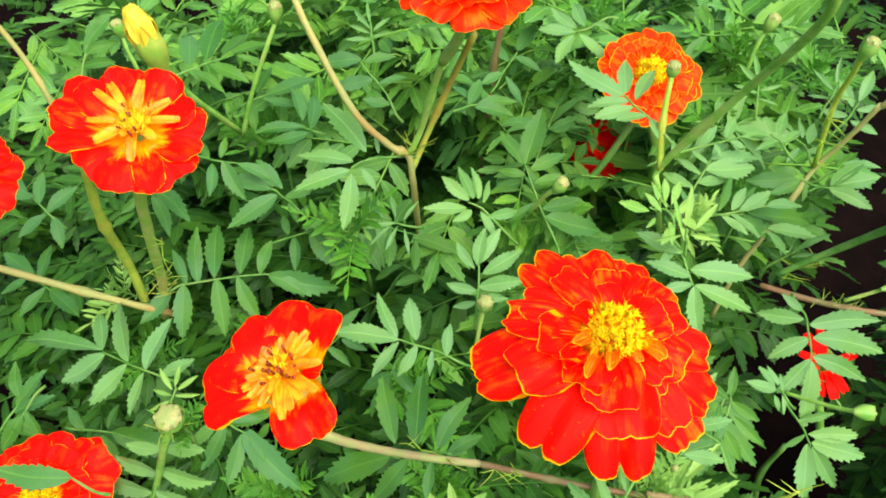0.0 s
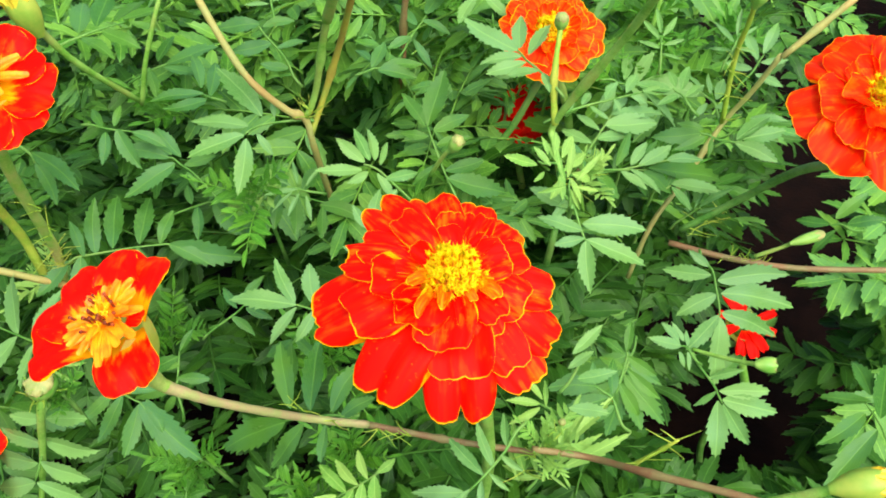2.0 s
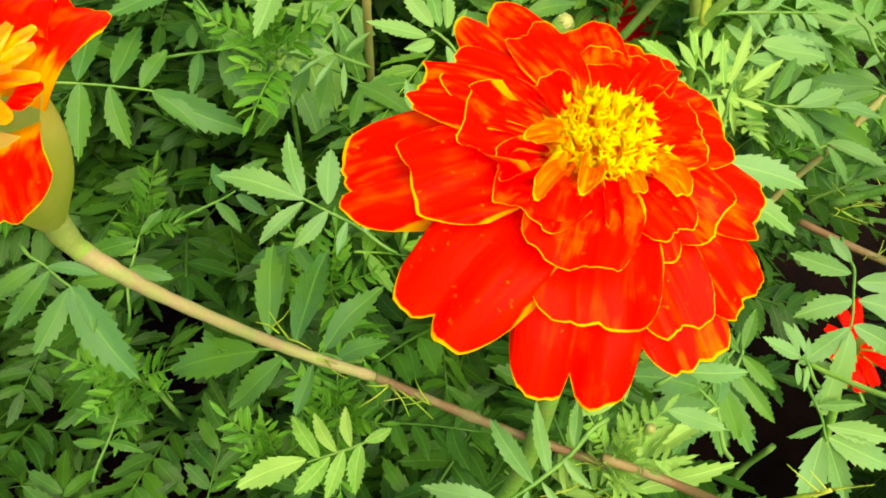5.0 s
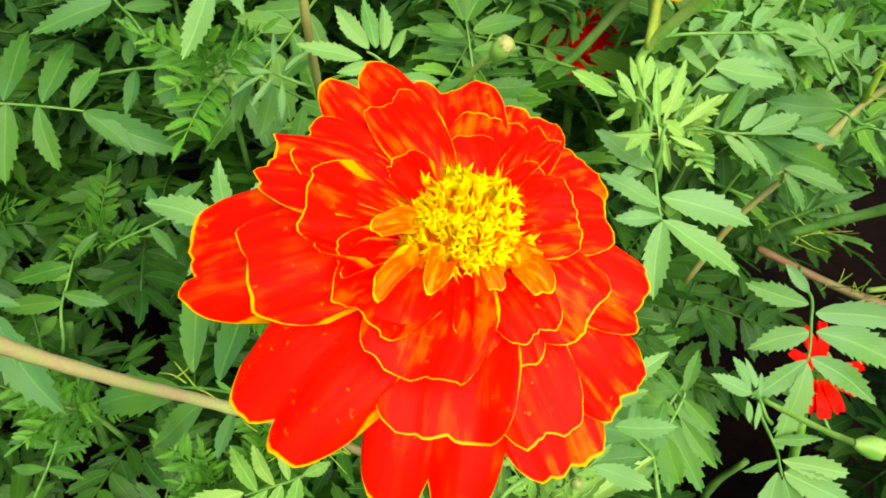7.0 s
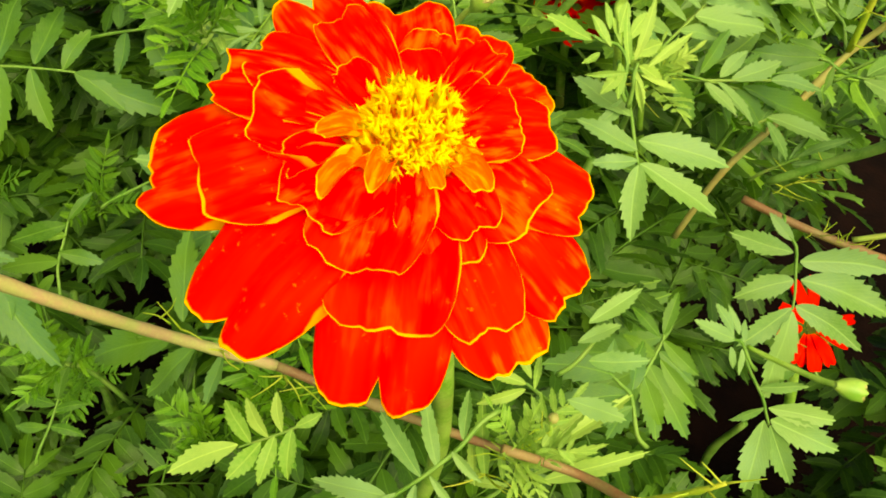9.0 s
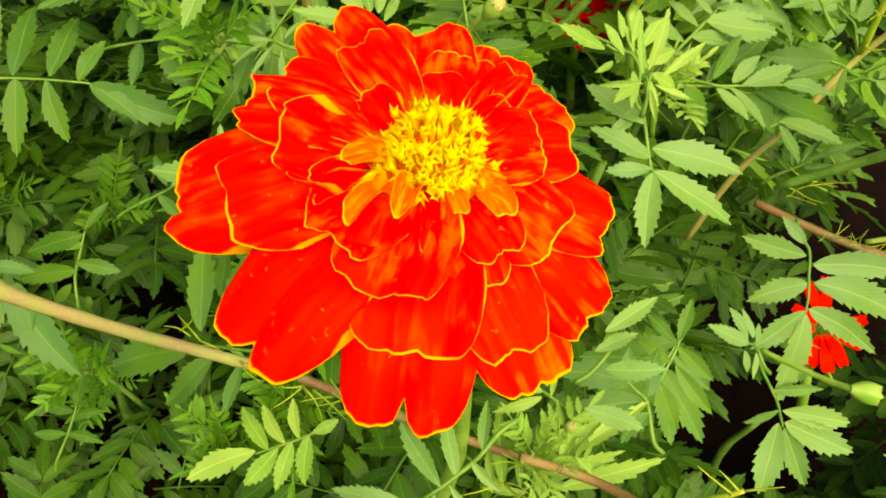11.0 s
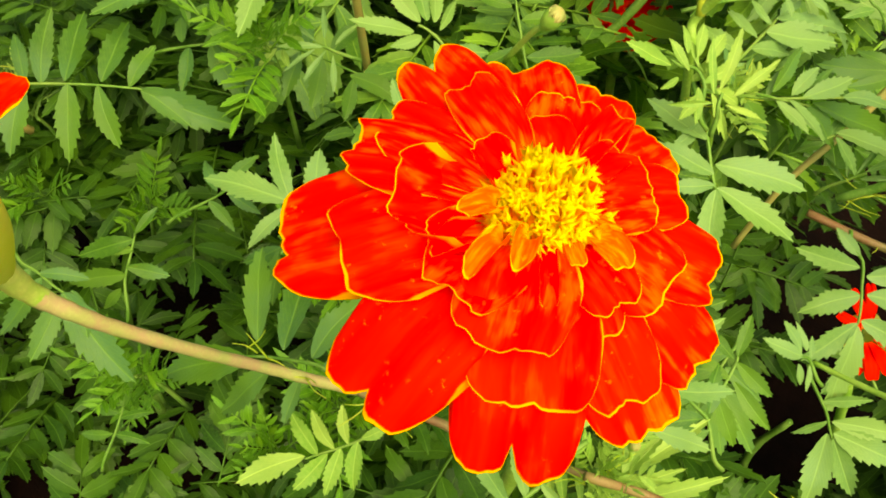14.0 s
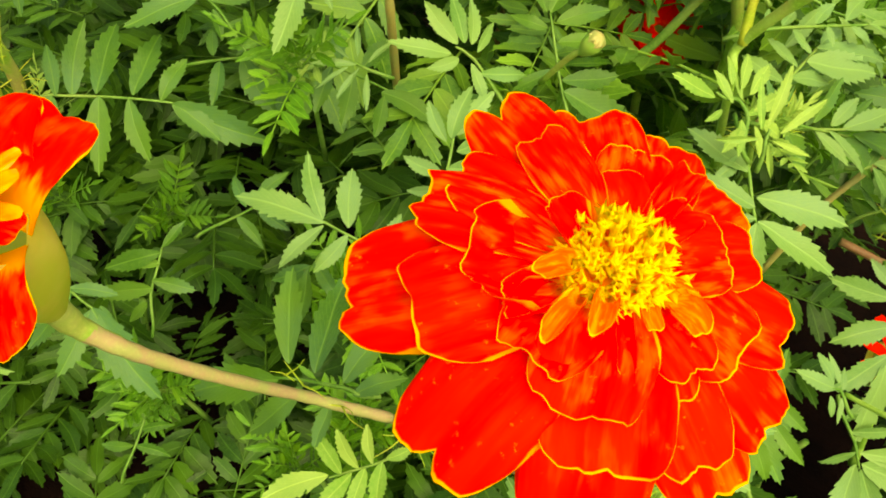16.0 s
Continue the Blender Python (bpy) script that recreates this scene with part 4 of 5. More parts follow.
leaf(near, (0.0614, 0.1360, 0.3142), (0.0446, 0.1217, 0.3018), (-0.18, -0.52, 0.84), [(13.6, -1.3, -92, 13.7), (10.3, -1.7, -117, 13.3), (20.4, -0.4, -48, 15.1), (18.7, -0.9, 1, 10.9), (12.2, -2.0, 89, 7.0), (6.7, -1.0, 96, 7.4), (4.0, -0.6, -132, 8.7), (15.1, -1.8, 43, 6.8)], PALE, slim=0.8)
leaf(near, (0.0774, 0.1921, 0.3487), (0.0771, 0.2006, 0.3621), (-0.02, -0.84, 0.54), [(4.0, -1.7, 14, 10.6), (4.8, -0.9, -6, 11.9), (4.0, 1.5, -45, 10.8), (2.4, -1.6, 103, 8.1), (2.4, 0.7, -100, 7.6), (1.6, -0.0, -153, 7.2)], YOUNG, slim=0.5)
leaf(right, (0.0889, 0.2253, 0.3292), (0.1264, 0.2351, 0.3295), (0.09, -0.37, 0.93), [(27.5, -1.5, -6, 13.9), (5.0, -1.1, 93, 8.9), (8.5, -1.3, 55, 8.5), (14.8, -1.7, 43, 12.1), (4.1, -0.1, -70, 7.7), (10.4, -0.3, -49, 11.0), (13.8, -0.2, -39, 13.4), (17.5, -1.2, 23, 15.1)], PALE, slim=0.9)
leaf(right, (0.1172, 0.2345, 0.3171), (0.1398, 0.2355, 0.3179), (-0.01, -0.44, 0.90), [(2.1, -1.4, -4, 20.6), (2.1, -0.4, -46, 10.8), (1.0, -0.8, 60, 7.6)], PALE)
leaf(farright, (0.1375, 0.2546, 0.3239), (0.1156, 0.2553, 0.3248), (0.02, -0.51, 0.86), [(5.5, 1.6, 6, 17.2), (4.3, 3.3, -16, 9.9), (3.9, 0.5, 27, 13.3), (1.6, 0.3, 82, 7.7)])
leaf(farright, (0.1407, 0.2541, 0.3233), (0.1587, 0.2590, 0.3280), (-0.13, -0.39, 0.91), [(3.6, 1.4, 18, 16.7), (5.6, 1.6, -7, 16.6), (2.7, 2.3, -48, 16.1)], PALE)
leaf(near, (0.0765, 0.1519, 0.3148), (0.0875, 0.1574, 0.3240), (-0.35, -0.56, 0.75), [(6.3, -5.2, 4, 11.9), (2.9, 0.9, -25, 11.0), (-4.0, 5.2, -46, 11.0), (2.8, -3.0, -7, 8.6)], PALE)
leaf(near, (0.0952, 0.1662, 0.2922), (0.0984, 0.1756, 0.3011), (-0.06, -0.67, 0.74), [(7.5, 0.3, 77, 8.3), (11.5, 0.3, -111, 11.1), (7.5, 1.6, -119, 13.4), (2.7, 0.0, -133, 12.3), (2.1, -1.0, -177, 9.1), (11.7, -0.5, 63, 8.8), (12.7, -0.1, 6, 9.6)])
leaf(near, (0.0689, 0.1390, 0.2855), (0.0858, 0.1502, 0.2979), (-0.27, -0.50, 0.82), [(-0.9, -3.0, 61, 17.4), (-3.4, -3.2, 66, 11.8), (3.7, -1.6, 37, 12.5), (7.2, -0.9, 12, 18.7), (7.6, 0.6, -9, 16.8), (9.0, 2.7, -16, 21.6), (2.5, 0.2, 143, 9.3), (4.5, 1.3, -81, 6.8), (14.4, -1.7, 4, 19.2), (2.1, -1.3, 62, 9.9), (4.4, -0.6, 11, 13.9), (-0.4, -1.5, 111, 10.5), (8.9, 0.7, 37, 16.0), (14.7, -0.3, -47, 11.3)], YOUNG, slim=0.55)
leaf(near, (0.0946, 0.1530, 0.2947), (0.0768, 0.1599, 0.3044), (0.26, -0.49, 0.83), [(7.0, 4.3, 47, 15.5), (11.4, 5.5, 35, 16.1), (4.6, 3.4, 63, 9.4), (6.8, 6.0, -70, 11.2), (12.7, 5.1, -60, 7.0)])
leaf(near, (0.0745, 0.1454, 0.2830), (0.0809, 0.1499, 0.2896), (-0.25, -0.67, 0.70), [(0.8, -0.1, -4, 9.8), (1.0, 0.7, -46, 5.3), (0.2, -1.2, 47, 5.9)], PALE)
leaf(near, (0.0741, 0.1554, 0.2977), (0.0636, 0.1577, 0.3028), (0.28, -0.53, 0.80), [(4.3, -0.2, 18, 10.0), (3.9, 1.4, -23, 8.0), (3.7, -1.1, 52, 10.6), (2.2, -0.1, -68, 8.1)], YOUNG, slim=0.7)
# ---------------------------------------------------------------- branches
stem(center, [(-0.0467, 0.2674, 0.3877), (-0.0401, 0.2595, 0.3760), (-0.0251, 0.2470, 0.3533), (-0.0133, 0.2476, 0.3389), (-0.0071, 0.2481, 0.3347), (-0.0056, 0.2485, 0.3240), (-0.0052, 0.2560, 0.3060), (-0.0046, 0.2700, 0.2750)], 1.2, 1.25, "tan", (0.5,))
stem(center, [(0.0124, 0.2383, 0.3911), (0.0045, 0.2451, 0.3737), (-0.0026, 0.2493, 0.3448), (-0.0071, 0.2481, 0.3347)], 1.2, 1.1, "green", (0.5,))
stem(center, [(0.0142, 0.2406, 0.3863), (0.0067, 0.2516, 0.3616), (-0.0008, 0.2522, 0.3405), (-0.0056, 0.2480, 0.3287)], 1.1, 1.1, "ochre", (0.5,))
stem(right, [(0.0960, 0.1953, 0.4304), (0.0972, 0.2006, 0.4140), (0.0919, 0.2212, 0.3820), (0.0770, 0.2334, 0.3456), (0.0772, 0.2313, 0.3360), (0.0843, 0.2364, 0.3060)], 1.35, 1.0, "green", (0.5,))
stem(right, [(0.0769, 0.2458, 0.3722), (0.0753, 0.2381, 0.3581), (0.0766, 0.2332, 0.3439)], 0.8, 1.2, "yellow", (0.5,))
stem(back, [(0.0757, 0.2798, 0.3310), (0.0652, 0.2750, 0.3114), (0.0531, 0.2693, 0.2983), (0.0457, 0.2672, 0.2817)], 1.35, 1.25, "rib", (0.5,))
stem(right, [(0.1544, 0.2620, 0.3534), (0.1493, 0.2646, 0.3372), (0.1422, 0.2655, 0.3223), (0.1301, 0.2537, 0.3069), (0.1184, 0.2445, 0.2916), (0.1130, 0.2414, 0.2664)], 0.95, 0.95, "tan", (0.5,))
stem(right, [(0.1748, 0.2665, 0.3722), (0.1545, 0.2614, 0.3527)], 1.1, 1.15, "tan", (0.5,))
stem(farright, [(0.1218, 0.2311, 0.2948), (0.1423, 0.2258, 0.2927), (0.1665, 0.2239, 0.2899), (0.2036, 0.2242, 0.2891)], 1.1, 1.1, "brown", (0.5,))
stem(left, [(-0.0925, 0.1950, 0.3720), (-0.0969, 0.2007, 0.3543), (-0.0996, 0.2055, 0.3345), (-0.1006, 0.2138, 0.3097), (-0.0995, 0.2146, 0.2885)], 1.5, 1.6, "yellow", (0.5,))
stem(left, [(-0.1462, 0.1971, 0.3271), (-0.1363, 0.2005, 0.3186), (-0.1130, 0.2033, 0.3061), (-0.0946, 0.2059, 0.2966), (-0.0867, 0.2158, 0.2820)], 1.25, 1.2, "tan", (0.5,))
stem(left, [(-0.1418, 0.2479, 0.3917), (-0.1317, 0.2475, 0.3690), (-0.1259, 0.2450, 0.3515), (-0.1283, 0.2546, 0.3178)], 0.9, 1.0, "tan", (0.5,))
stem(front, [(0.0205, 0.1500, 0.2965), (0.0350, 0.1490, 0.2935), (0.0501, 0.1475, 0.2915), (0.0792, 0.1446, 0.2897)], 1.0, 0.9, "brown", (0.5,))
stem(front, [(0.0671, 0.1395, 0.3014), (0.0832, 0.1393, 0.2980), (0.0959, 0.1255, 0.3123), (0.1144, 0.1146, 0.3207), (0.1290, 0.1058, 0.3256)], 0.95, 1.0, "brown", (0.5,))
stem(front, [(0.0938, 0.1356, 0.3002), (0.1001, 0.1332, 0.3124), (0.1031, 0.1331, 0.3167)], 0.6, 0.4, "yellow", (0.5,))
stem(back, [(0.0280, 0.3100, 0.3635), (0.0239, 0.3120, 0.3431), (0.0224, 0.3150, 0.3190), (0.0213, 0.3150, 0.3000), (0.0200, 0.3200, 0.2700)], 1.3, 1.4, "brown", (0.35, 0.6))
bristles(center, [(-0.0064, 0.2473, 0.3353), (-0.0035, 0.2483, 0.3379)], 14, 9, 1)
bristles(left, [(-0.0764, 0.1940, 0.3390), (-0.0888, 0.2100, 0.3053), (-0.0870, 0.2089, 0.3010)], 26, 10, 2)
bristles(farright, [(0.1403, 0.2257, 0.2927), (0.1546, 0.2249, 0.2914)], 16, 7, 3)
bristles(front, [(0.0002, 0.1458, 0.3106), (0.0113, 0.1461, 0.3037)], 7, 8, 4)
bristles(front, [(0.0938, 0.1356, 0.3002), (0.1001, 0.1332, 0.3124), (0.1031, 0.1331, 0.3167)], 8, 8, 5)
bristles(corner, [(-0.0657, 0.1429, 0.3160), (-0.0641, 0.1444, 0.3206)], 22, 6, 6)
bristles(front, [(0.0228, 0.1421, 0.3068), (0.0331, 0.1462, 0.2966)], 9, 8, 7)
bristles(farright, [(0.1278, 0.2314, 0.2992), (0.1389, 0.2291, 0.3126)], 12, 9, 8)
bristles(right, [(0.1389, 0.2633, 0.3553), (0.1415, 0.2637, 0.3262)], 16, 8, 9)
bristles(right, [(0.0844, 0.2228, 0.3268), (0.0853, 0.2221, 0.3317)], 20, 9, 10)
bristles(near, [(0.0658, 0.1396, 0.2903), (0.0744, 0.1462, 0.3001)], 14, 9, 11)
# ---------------------------------------------------------------- flowers
outer = [(-165, 30.0, -6.0, 15.0, 0.07, -0.2), (-124, 29.0, -6.5, 14.6, 0.15, 0.03), (-88, 27.2, -13.0, 15.2, 0.15, 0.0), (-53, 24.8, -13.0, 11.5, 0.03), (-30, 22.9, -11.0, 10.6, 0.04), (-6, 20.0, -7.0, 10.8, 0.05, 0.2), (12, 15.6, -5.5, 8.0), (48, 17.6, -5.0, 10.6, 0.03), (75, 19.6, -5.0, 10.0, 0.03), (105, 21.6, -4.5, 12.0, 0.05, -0.2), (135, 24.6, -1.5, 11.2, 0.10, 0.1), (174, 22.4, 0.5, 9.4, 0.05, 0.2, dict(frill=0.03))]
middle = [(-152, 22.8, 0.5, 14.2, 0.04, 0.3), (-86, 21.8, -4.0, 13.8, 0.03, -0.1, dict(blunt=4.0)), (-56, 22.2, -7.0, 9.8, 0.05, 0.1), (-24, 15.8, -3.0, 11.0, 0.03), (-59, 15.5, -3.5, 7.2, 0.02), (20, 15.6, -3.0, 8.8, 0.04), (62, 15.4, -2.0, 5.4, 0.02, 0.0, dict(fold=0.7)), (163, 19.8, 1.5, 8.8, 0.04, 0.2), (134, 16.8, 1.5, 8.2, 0.05, 0.2, dict(fold=0.3)), (88, 15.4, -2.0, 9.0, 0.03)]
inner = [(-121, 15.9, 3.0, 10.4, 0.06, 0.1, dict(ruffle=0.16)), (-161, 16.0, 5.0, 12.0, 0.05, -0.3, dict(cup=0.3)), (110, 10.8, 0.0, 10.0, 0.03, 0.0, dict(blunt=4.5, cup=0.25, frill=0.02)), (166, 8.6, 5.0, 6.0, 0.04, 0.1, dict(fold=0.5)), (20, 11.8, -0.6, 10.8, 0.04, 0.1, dict(frill=0.02)), (-81, 13.3, 1.8, 3.4, 0.02, 0.0, dict(fold=1.0)), (-140, 14.2, 3.4, 6.2, 0.06, 0.0, dict(fold=0.5, ruffle=0.2)), (46, 10.8, -0.6, 6.0, 0.04, 0.0, dict(fold=0.6)), (-48, 14.2, -0.5, 7.4, 0.04, 0.0, dict(frill=0.02)), (-96, 18.0, 1.3, 12.4, 0.02, -0.05, dict(blunt=3.6, cup=0.2, ruffle=0.08, frill=0.022))]
flower("large double scarlet marigold with yellow-edged petals and golden centre", (0.0447, 0.1281, 0.3815), (-0.08, -0.27, 0.96), outer + middle + inner, RED, None, [(0.052, 0.14, 0.33), (0.056, 0.15, 0.27), (0.05, 0.165, 0.19)], 1.9, "green", (0.017, 0.0075, 0.002), quills=[(-119, 13.2, 4.2, 4.4), (-99, 10.0, 3.8, 4.4), (-37, 11.6, 1.8, 5.2), (-24, 8.8, 1.6, 2.6), (-60, 9.0, 2.0, 3.0), (-148, 9.8, 4.4, 4.4)], quill_mat=AMBER, seed=3, tuft=(0.0066, 0.0042, 105, 0.00085, (-0.0001, -0.0012)))
flower("single scarlet marigold with a yellow star at its heart", (-0.0679, 0.1792, 0.3918), (0.08, -0.42, 0.90), [(158, 21.5, -1.0, 14.7), (-173, 20.8, -1.5, 13.0), (-130, 16.5, -2.0, 14.2), (-87, 17.5, -2.0, 16.8), (-48, 18.1, -2.0, 15.6), (-5, 16.7, -1.0, 15.9), (43, 14.9, 0.0, 15.5), (88, 16.0, 0.5, 18.4), (135, 17.5, 0.0, 15.4)], SCARLET, (0.0035, 0.0035, 26, 0.0016), [(-0.0723, 0.1811, 0.3720), (-0.0807, 0.1949, 0.3402), (-0.0890, 0.2104, 0.3057), (-0.0928, 0.2121, 0.2856)], 1.6, "pale", quills=[(143, 13.8, 1.5, 2.1), (126, 12.9, 2.0, 2.2), (89, 11.7, 2.5, 2.4), (41, 10.5, 2.0, 2.4), (10, 11.1, 1.5, 2.1), (-83, 10.6, 1.5, 2.4), (-35, 7.4, 2.0, 2.3), (-180, 11.6, 1.0, 1.6), (140, 5.7, 3.0, 2.0), (47, 4.9, 3.0, 2.1), (-146, 10.2, 1.0, 3.0), (82, 7.4, 3.0, 1.9), (-107, 4.9, 3.0, 2.2)], anthers=9, seed=8, shape=dict(arch=0.1, cup=0.05, notch=0.09, frill=0.02))
flower("half-open scarlet marigold leaning over, yellow quills at its heart", (-0.0212, 0.1152, 0.3803), (-0.24, -0.28, 0.93), [(70, 15.3, -2.0, 16.2), (112, 14.6, -2.0, 17.0), (152, 16.0, -3.0, 17.0), (-167, 18.1, -3.0, 14.7), (-66, 14.6, -5.0, 12.6), (-7, 8.6, 0.5, 3.8)], SCARLET, (0.0045, 0.0035, 14, 0.0013), [(-0.0212, 0.1250, 0.3472), (-0.0166, 0.1266, 0.3415), (-0.0125, 0.1300, 0.3340), (-0.0040, 0.1370, 0.3205), (0.0040, 0.1440, 0.3080), (0.0125, 0.1475, 0.3012), (0.0205, 0.1500, 0.2965)], 1.15, "pink", (0.0255, 0.0062, 0.0021), quills=[(83, 5.6, 3.0, 2.0), (63, 7.2, 3.0, 2.0), (166, 3.9, 3.0, 1.9), (-156, 6.5, 3.0, 2.0), (-127, 8.2, 3.0, 2.1), (-78, 11.5, 3.0, 2.1), (-53, 9.4, 3.0, 2.1), (-5, 7.0, 4.0, 1.9), (-91, 6.2, 4.0, 1.8), (-32, 5.9, 5.0, 1.8), (128, 3.4, 4.0, 1.9), (32, 7.7, 2.0, 2.2), (-42, 9.3, 4.0, 1.9), (-67, 10.3, 3.0, 1.9), (52, 8.9, 2.0, 2.0), (-110, 8.5, 2.0, 1.9), (-35, 10.6, 3.0, 1.9), (-149, 8.3, 2.0, 2.0), (-170, 4.6, 3.0, 2.0), (0, 8.7, 2.0, 1.9), (-83, 8.8, 3.0, 1.9)], anthers=16, seed=12, zero=(1.00, 0.04, 0.01), shape=dict(arch=0.18, cup=0.2, claw=0.72), calyx_way=(0.04, -0.28, 0.95), neck=0.012)
flower("double orange-red marigold on two pale stalks", (0.0116, 0.2266, 0.4123), (0.00, -0.35, 0.93), double_petals(38, 21), FIRE, None, [(0.0101, 0.2314, 0.3911), (0.0045, 0.2451, 0.3737)], 1.7, "pale", seed=21, tuft=(0.0058, 0.0045, 60, 0.0011, (0.0, 0.0)))
flower("double orange marigold half hidden by a young leaf", (0.0781, 0.2789, 0.3519), (0.00, -0.50, 0.87), double_petals(37, 22), ORANGE, None, [(0.0880, 0.2860, 0.3152), (0.0931, 0.2991, 0.2851)], 1.7, "green", seed=22, tuft=(0.0058, 0.0045, 60, 0.0011, (0.0, 0.0)))
flower("double scarlet marigold on a thick grey-green stalk", (0.1545, 0.1915, 0.3825), (-0.12, -0.36, 0.92), double_petals(48, 23, ((8, 1.0, -4), (7, 0.78, 0), (6, 0.55, 4))), FIRE, None, [(0.1590, 0.1985, 0.3580), (0.1472, 0.2081, 0.3461), (0.1361, 0.2185, 0.3253), (0.1213, 0.2214, 0.3098)], 1.05, "rib", seed=23, tuft=(0.0058, 0.0045, 60, 0.0011, (0.0, 0.0)))
flower("scarlet marigold at the edge of the bed", (-0.1177, 0.1702, 0.3808), (0.10, -0.42, 0.90), double_petals(38, 24), SCARLET, None, [(-0.1290, 0.1854, 0.3462), (-0.1500, 0.2013, 0.3052)], 1.7, "green", seed=24, tuft=(0.0058, 0.0045, 60, 0.0011, (0.0, 0.0)))
flower("red marigold low among the leaves", (-0.1073, 0.1374, 0.2865), (0.00, -0.45, 0.88), double_petals(42, 25), SCARLET, None, [(-0.1201, 0.1456, 0.2444), (-0.1304, 0.1457, 0.2007)], 1.7, "green", seed=25, tuft=(0.0058, 0.0045, 60, 0.0011, (0.0, 0.0)))
flower("red marigold hidden behind hanging leaves", (0.1625, 0.2347, 0.2480), (0.00, -0.50, 0.85), [(-80, 14, -2, 5.0), (-58, 13, -1, 4.4), (-20, 12, 0, 4.0), (22, 13, 0, 3.6), (98, 16, 0, 3.8), (124, 15, 1, 4.2), (160, 12, 0, 3.6), (-102, 13, -3, 5.0), (-160, 12, -1, 4.0)], DEEP_RED, None, [(0.1657, 0.2313, 0.2245), (0.1796, 0.2360, 0.1850)], 1.7, "green", seed=26)
flower("dark red marigold in the shade under the leaves", (0.0735, 0.3200, 0.2900), (0.00, -0.50, 0.85), double_petals(28, 27), DEEP_RED, None, [(0.0734, 0.3218, 0.2660), (0.0788, 0.3320, 0.2327)], 1.7, "green", seed=27)
# ---------------------------------------------------------------- buds
bud("fat golden-yellow bud about to open", (-0.0816, 0.2330, 0.3797), (-0.25, -0.05, 0.97), 0.0125, 0.0042, [(-0.0807, 0.2351, 0.3746), (-0.0770, 0.2426, 0.3590), (-0.0699, 0.2648, 0.3298)], 1.0, "green", BUD_YELLOW, 0.9, BUD_CUP)
bud("small green bud on a thin stalk", (-0.1115, 0.2777, 0.3626), (-0.20, 0.00, 1.00), 0.0055, 0.0022, [(-0.1100, 0.2766, 0.3555), (-0.1079, 0.2762, 0.3477)], 0.8, "green", BUD_TIP, 0.25, BUD_GREEN)
bud("small whitish-green bud on a slim stalk", (-0.0528, 0.2692, 0.3750), (0.10, 0.00, 1.00), 0.0065, 0.0023, [(-0.0568, 0.2654, 0.3638), (-0.0636, 0.2632, 0.3469), (-0.0695, 0.2641, 0.3290)], 0.9, "green", BUD_TIP, 0.25, BUD_GREEN)
bud("small round bud above an orange flower", (0.0769, 0.2460, 0.3724), (0.00, -0.20, 1.00), 0.005, 0.0021, [(0.0760, 0.2414, 0.3645), (0.0762, 0.2365, 0.3505)], 0.9, "green", BUD_TIP, 0.25, BUD_GREEN)
bud("small cream-tipped bud among young leaves", (0.0443, 0.2324, 0.3354), (0.40, -0.10, 0.80), 0.0055, 0.0023, [(0.0411, 0.2345, 0.3304), (0.0360, 0.2391, 0.3179)], 0.8, "green", BUD_TIP, 0.25, BUD_GREEN)
bud("green bud with a pale tip", (0.1205, 0.2926, 0.3653), (0.30, 0.00, 0.90), 0.006, 0.0024, [(0.1180, 0.2923, 0.3577), (0.1163, 0.2906, 0.3456)], 0.9, "green", BUD_TIP, 0.25, BUD_GREEN)
bud("green bud on a long yellow-green stalk", (0.1394, 0.2566, 0.3760), (0.25, 0.00, 0.95), 0.0065, 0.0026, [(0.1397, 0.2599, 0.3662), (0.1402, 0.2650, 0.3497), (0.1422, 0.2658, 0.3226)], 1.0, "yellow", BUD_TIP, 0.25, BUD_GREEN)
bud("round cream bud in a green ruff", (-0.0641, 0.1439, 0.3200), (0.05, -0.30, 0.95), 0.006, 0.0039, [(-0.0671, 0.1424, 0.3112), (-0.0762, 0.1442, 0.2841), (-0.0861, 0.1422, 0.2542)], 0.9, "green", BUD_TIP, 0.15, BUD_GREEN)
bud("nodding bud with a pale yellow tip", (0.1442, 0.1803, 0.2892), (0.95, 0.05, -0.10), 0.0062, 0.0025, [(0.1385, 0.1846, 0.2853), (0.1310, 0.1919, 0.2802), (0.1267, 0.1955, 0.2783)], 0.65, "green", BUD_TIP, 0.05, BUD_GREEN)
bud("small cream bud in the leaf axil", (0.0210, 0.1990, 0.3119), (0.10, -0.20, 0.95), 0.005, 0.0026, [(0.0200, 0.1974, 0.3059), (0.0184, 0.1930, 0.2909)], 0.7, "green", BUD_TIP, 0.25, BUD_GREEN)
bud("long closed green bud on a spiny twig", (0.1691, 0.2310, 0.2971), (0.90, 0.20, 0.20), 0.01, 0.0019, [(0.1631, 0.2313, 0.2932), (0.1540, 0.2309, 0.2886)], 0.8, "green", BUD_TIP, 0.25, BUD_GREEN)
bud("fat yellow-green bud on a brown branch", (0.1334, 0.1094, 0.3352), (0.90, 0.00, 0.30), 0.0105, 0.0033, [(0.1264, 0.1102, 0.3303), (0.1171, 0.1133, 0.3193)], 1.3, "green", BUD_YELLOW, 0.35, BUD_CUP)
bud("tiny cream-tipped bud among yellow-green young leaves", (0.0754, 0.1466, 0.3031), (0.10, -0.20, 0.95), 0.003, 0.001, [(0.0761, 0.1463, 0.2974), (0.0740, 0.1452, 0.2856)], 0.6, "green", BUD_TIP, 0.3, BUD_GREEN)
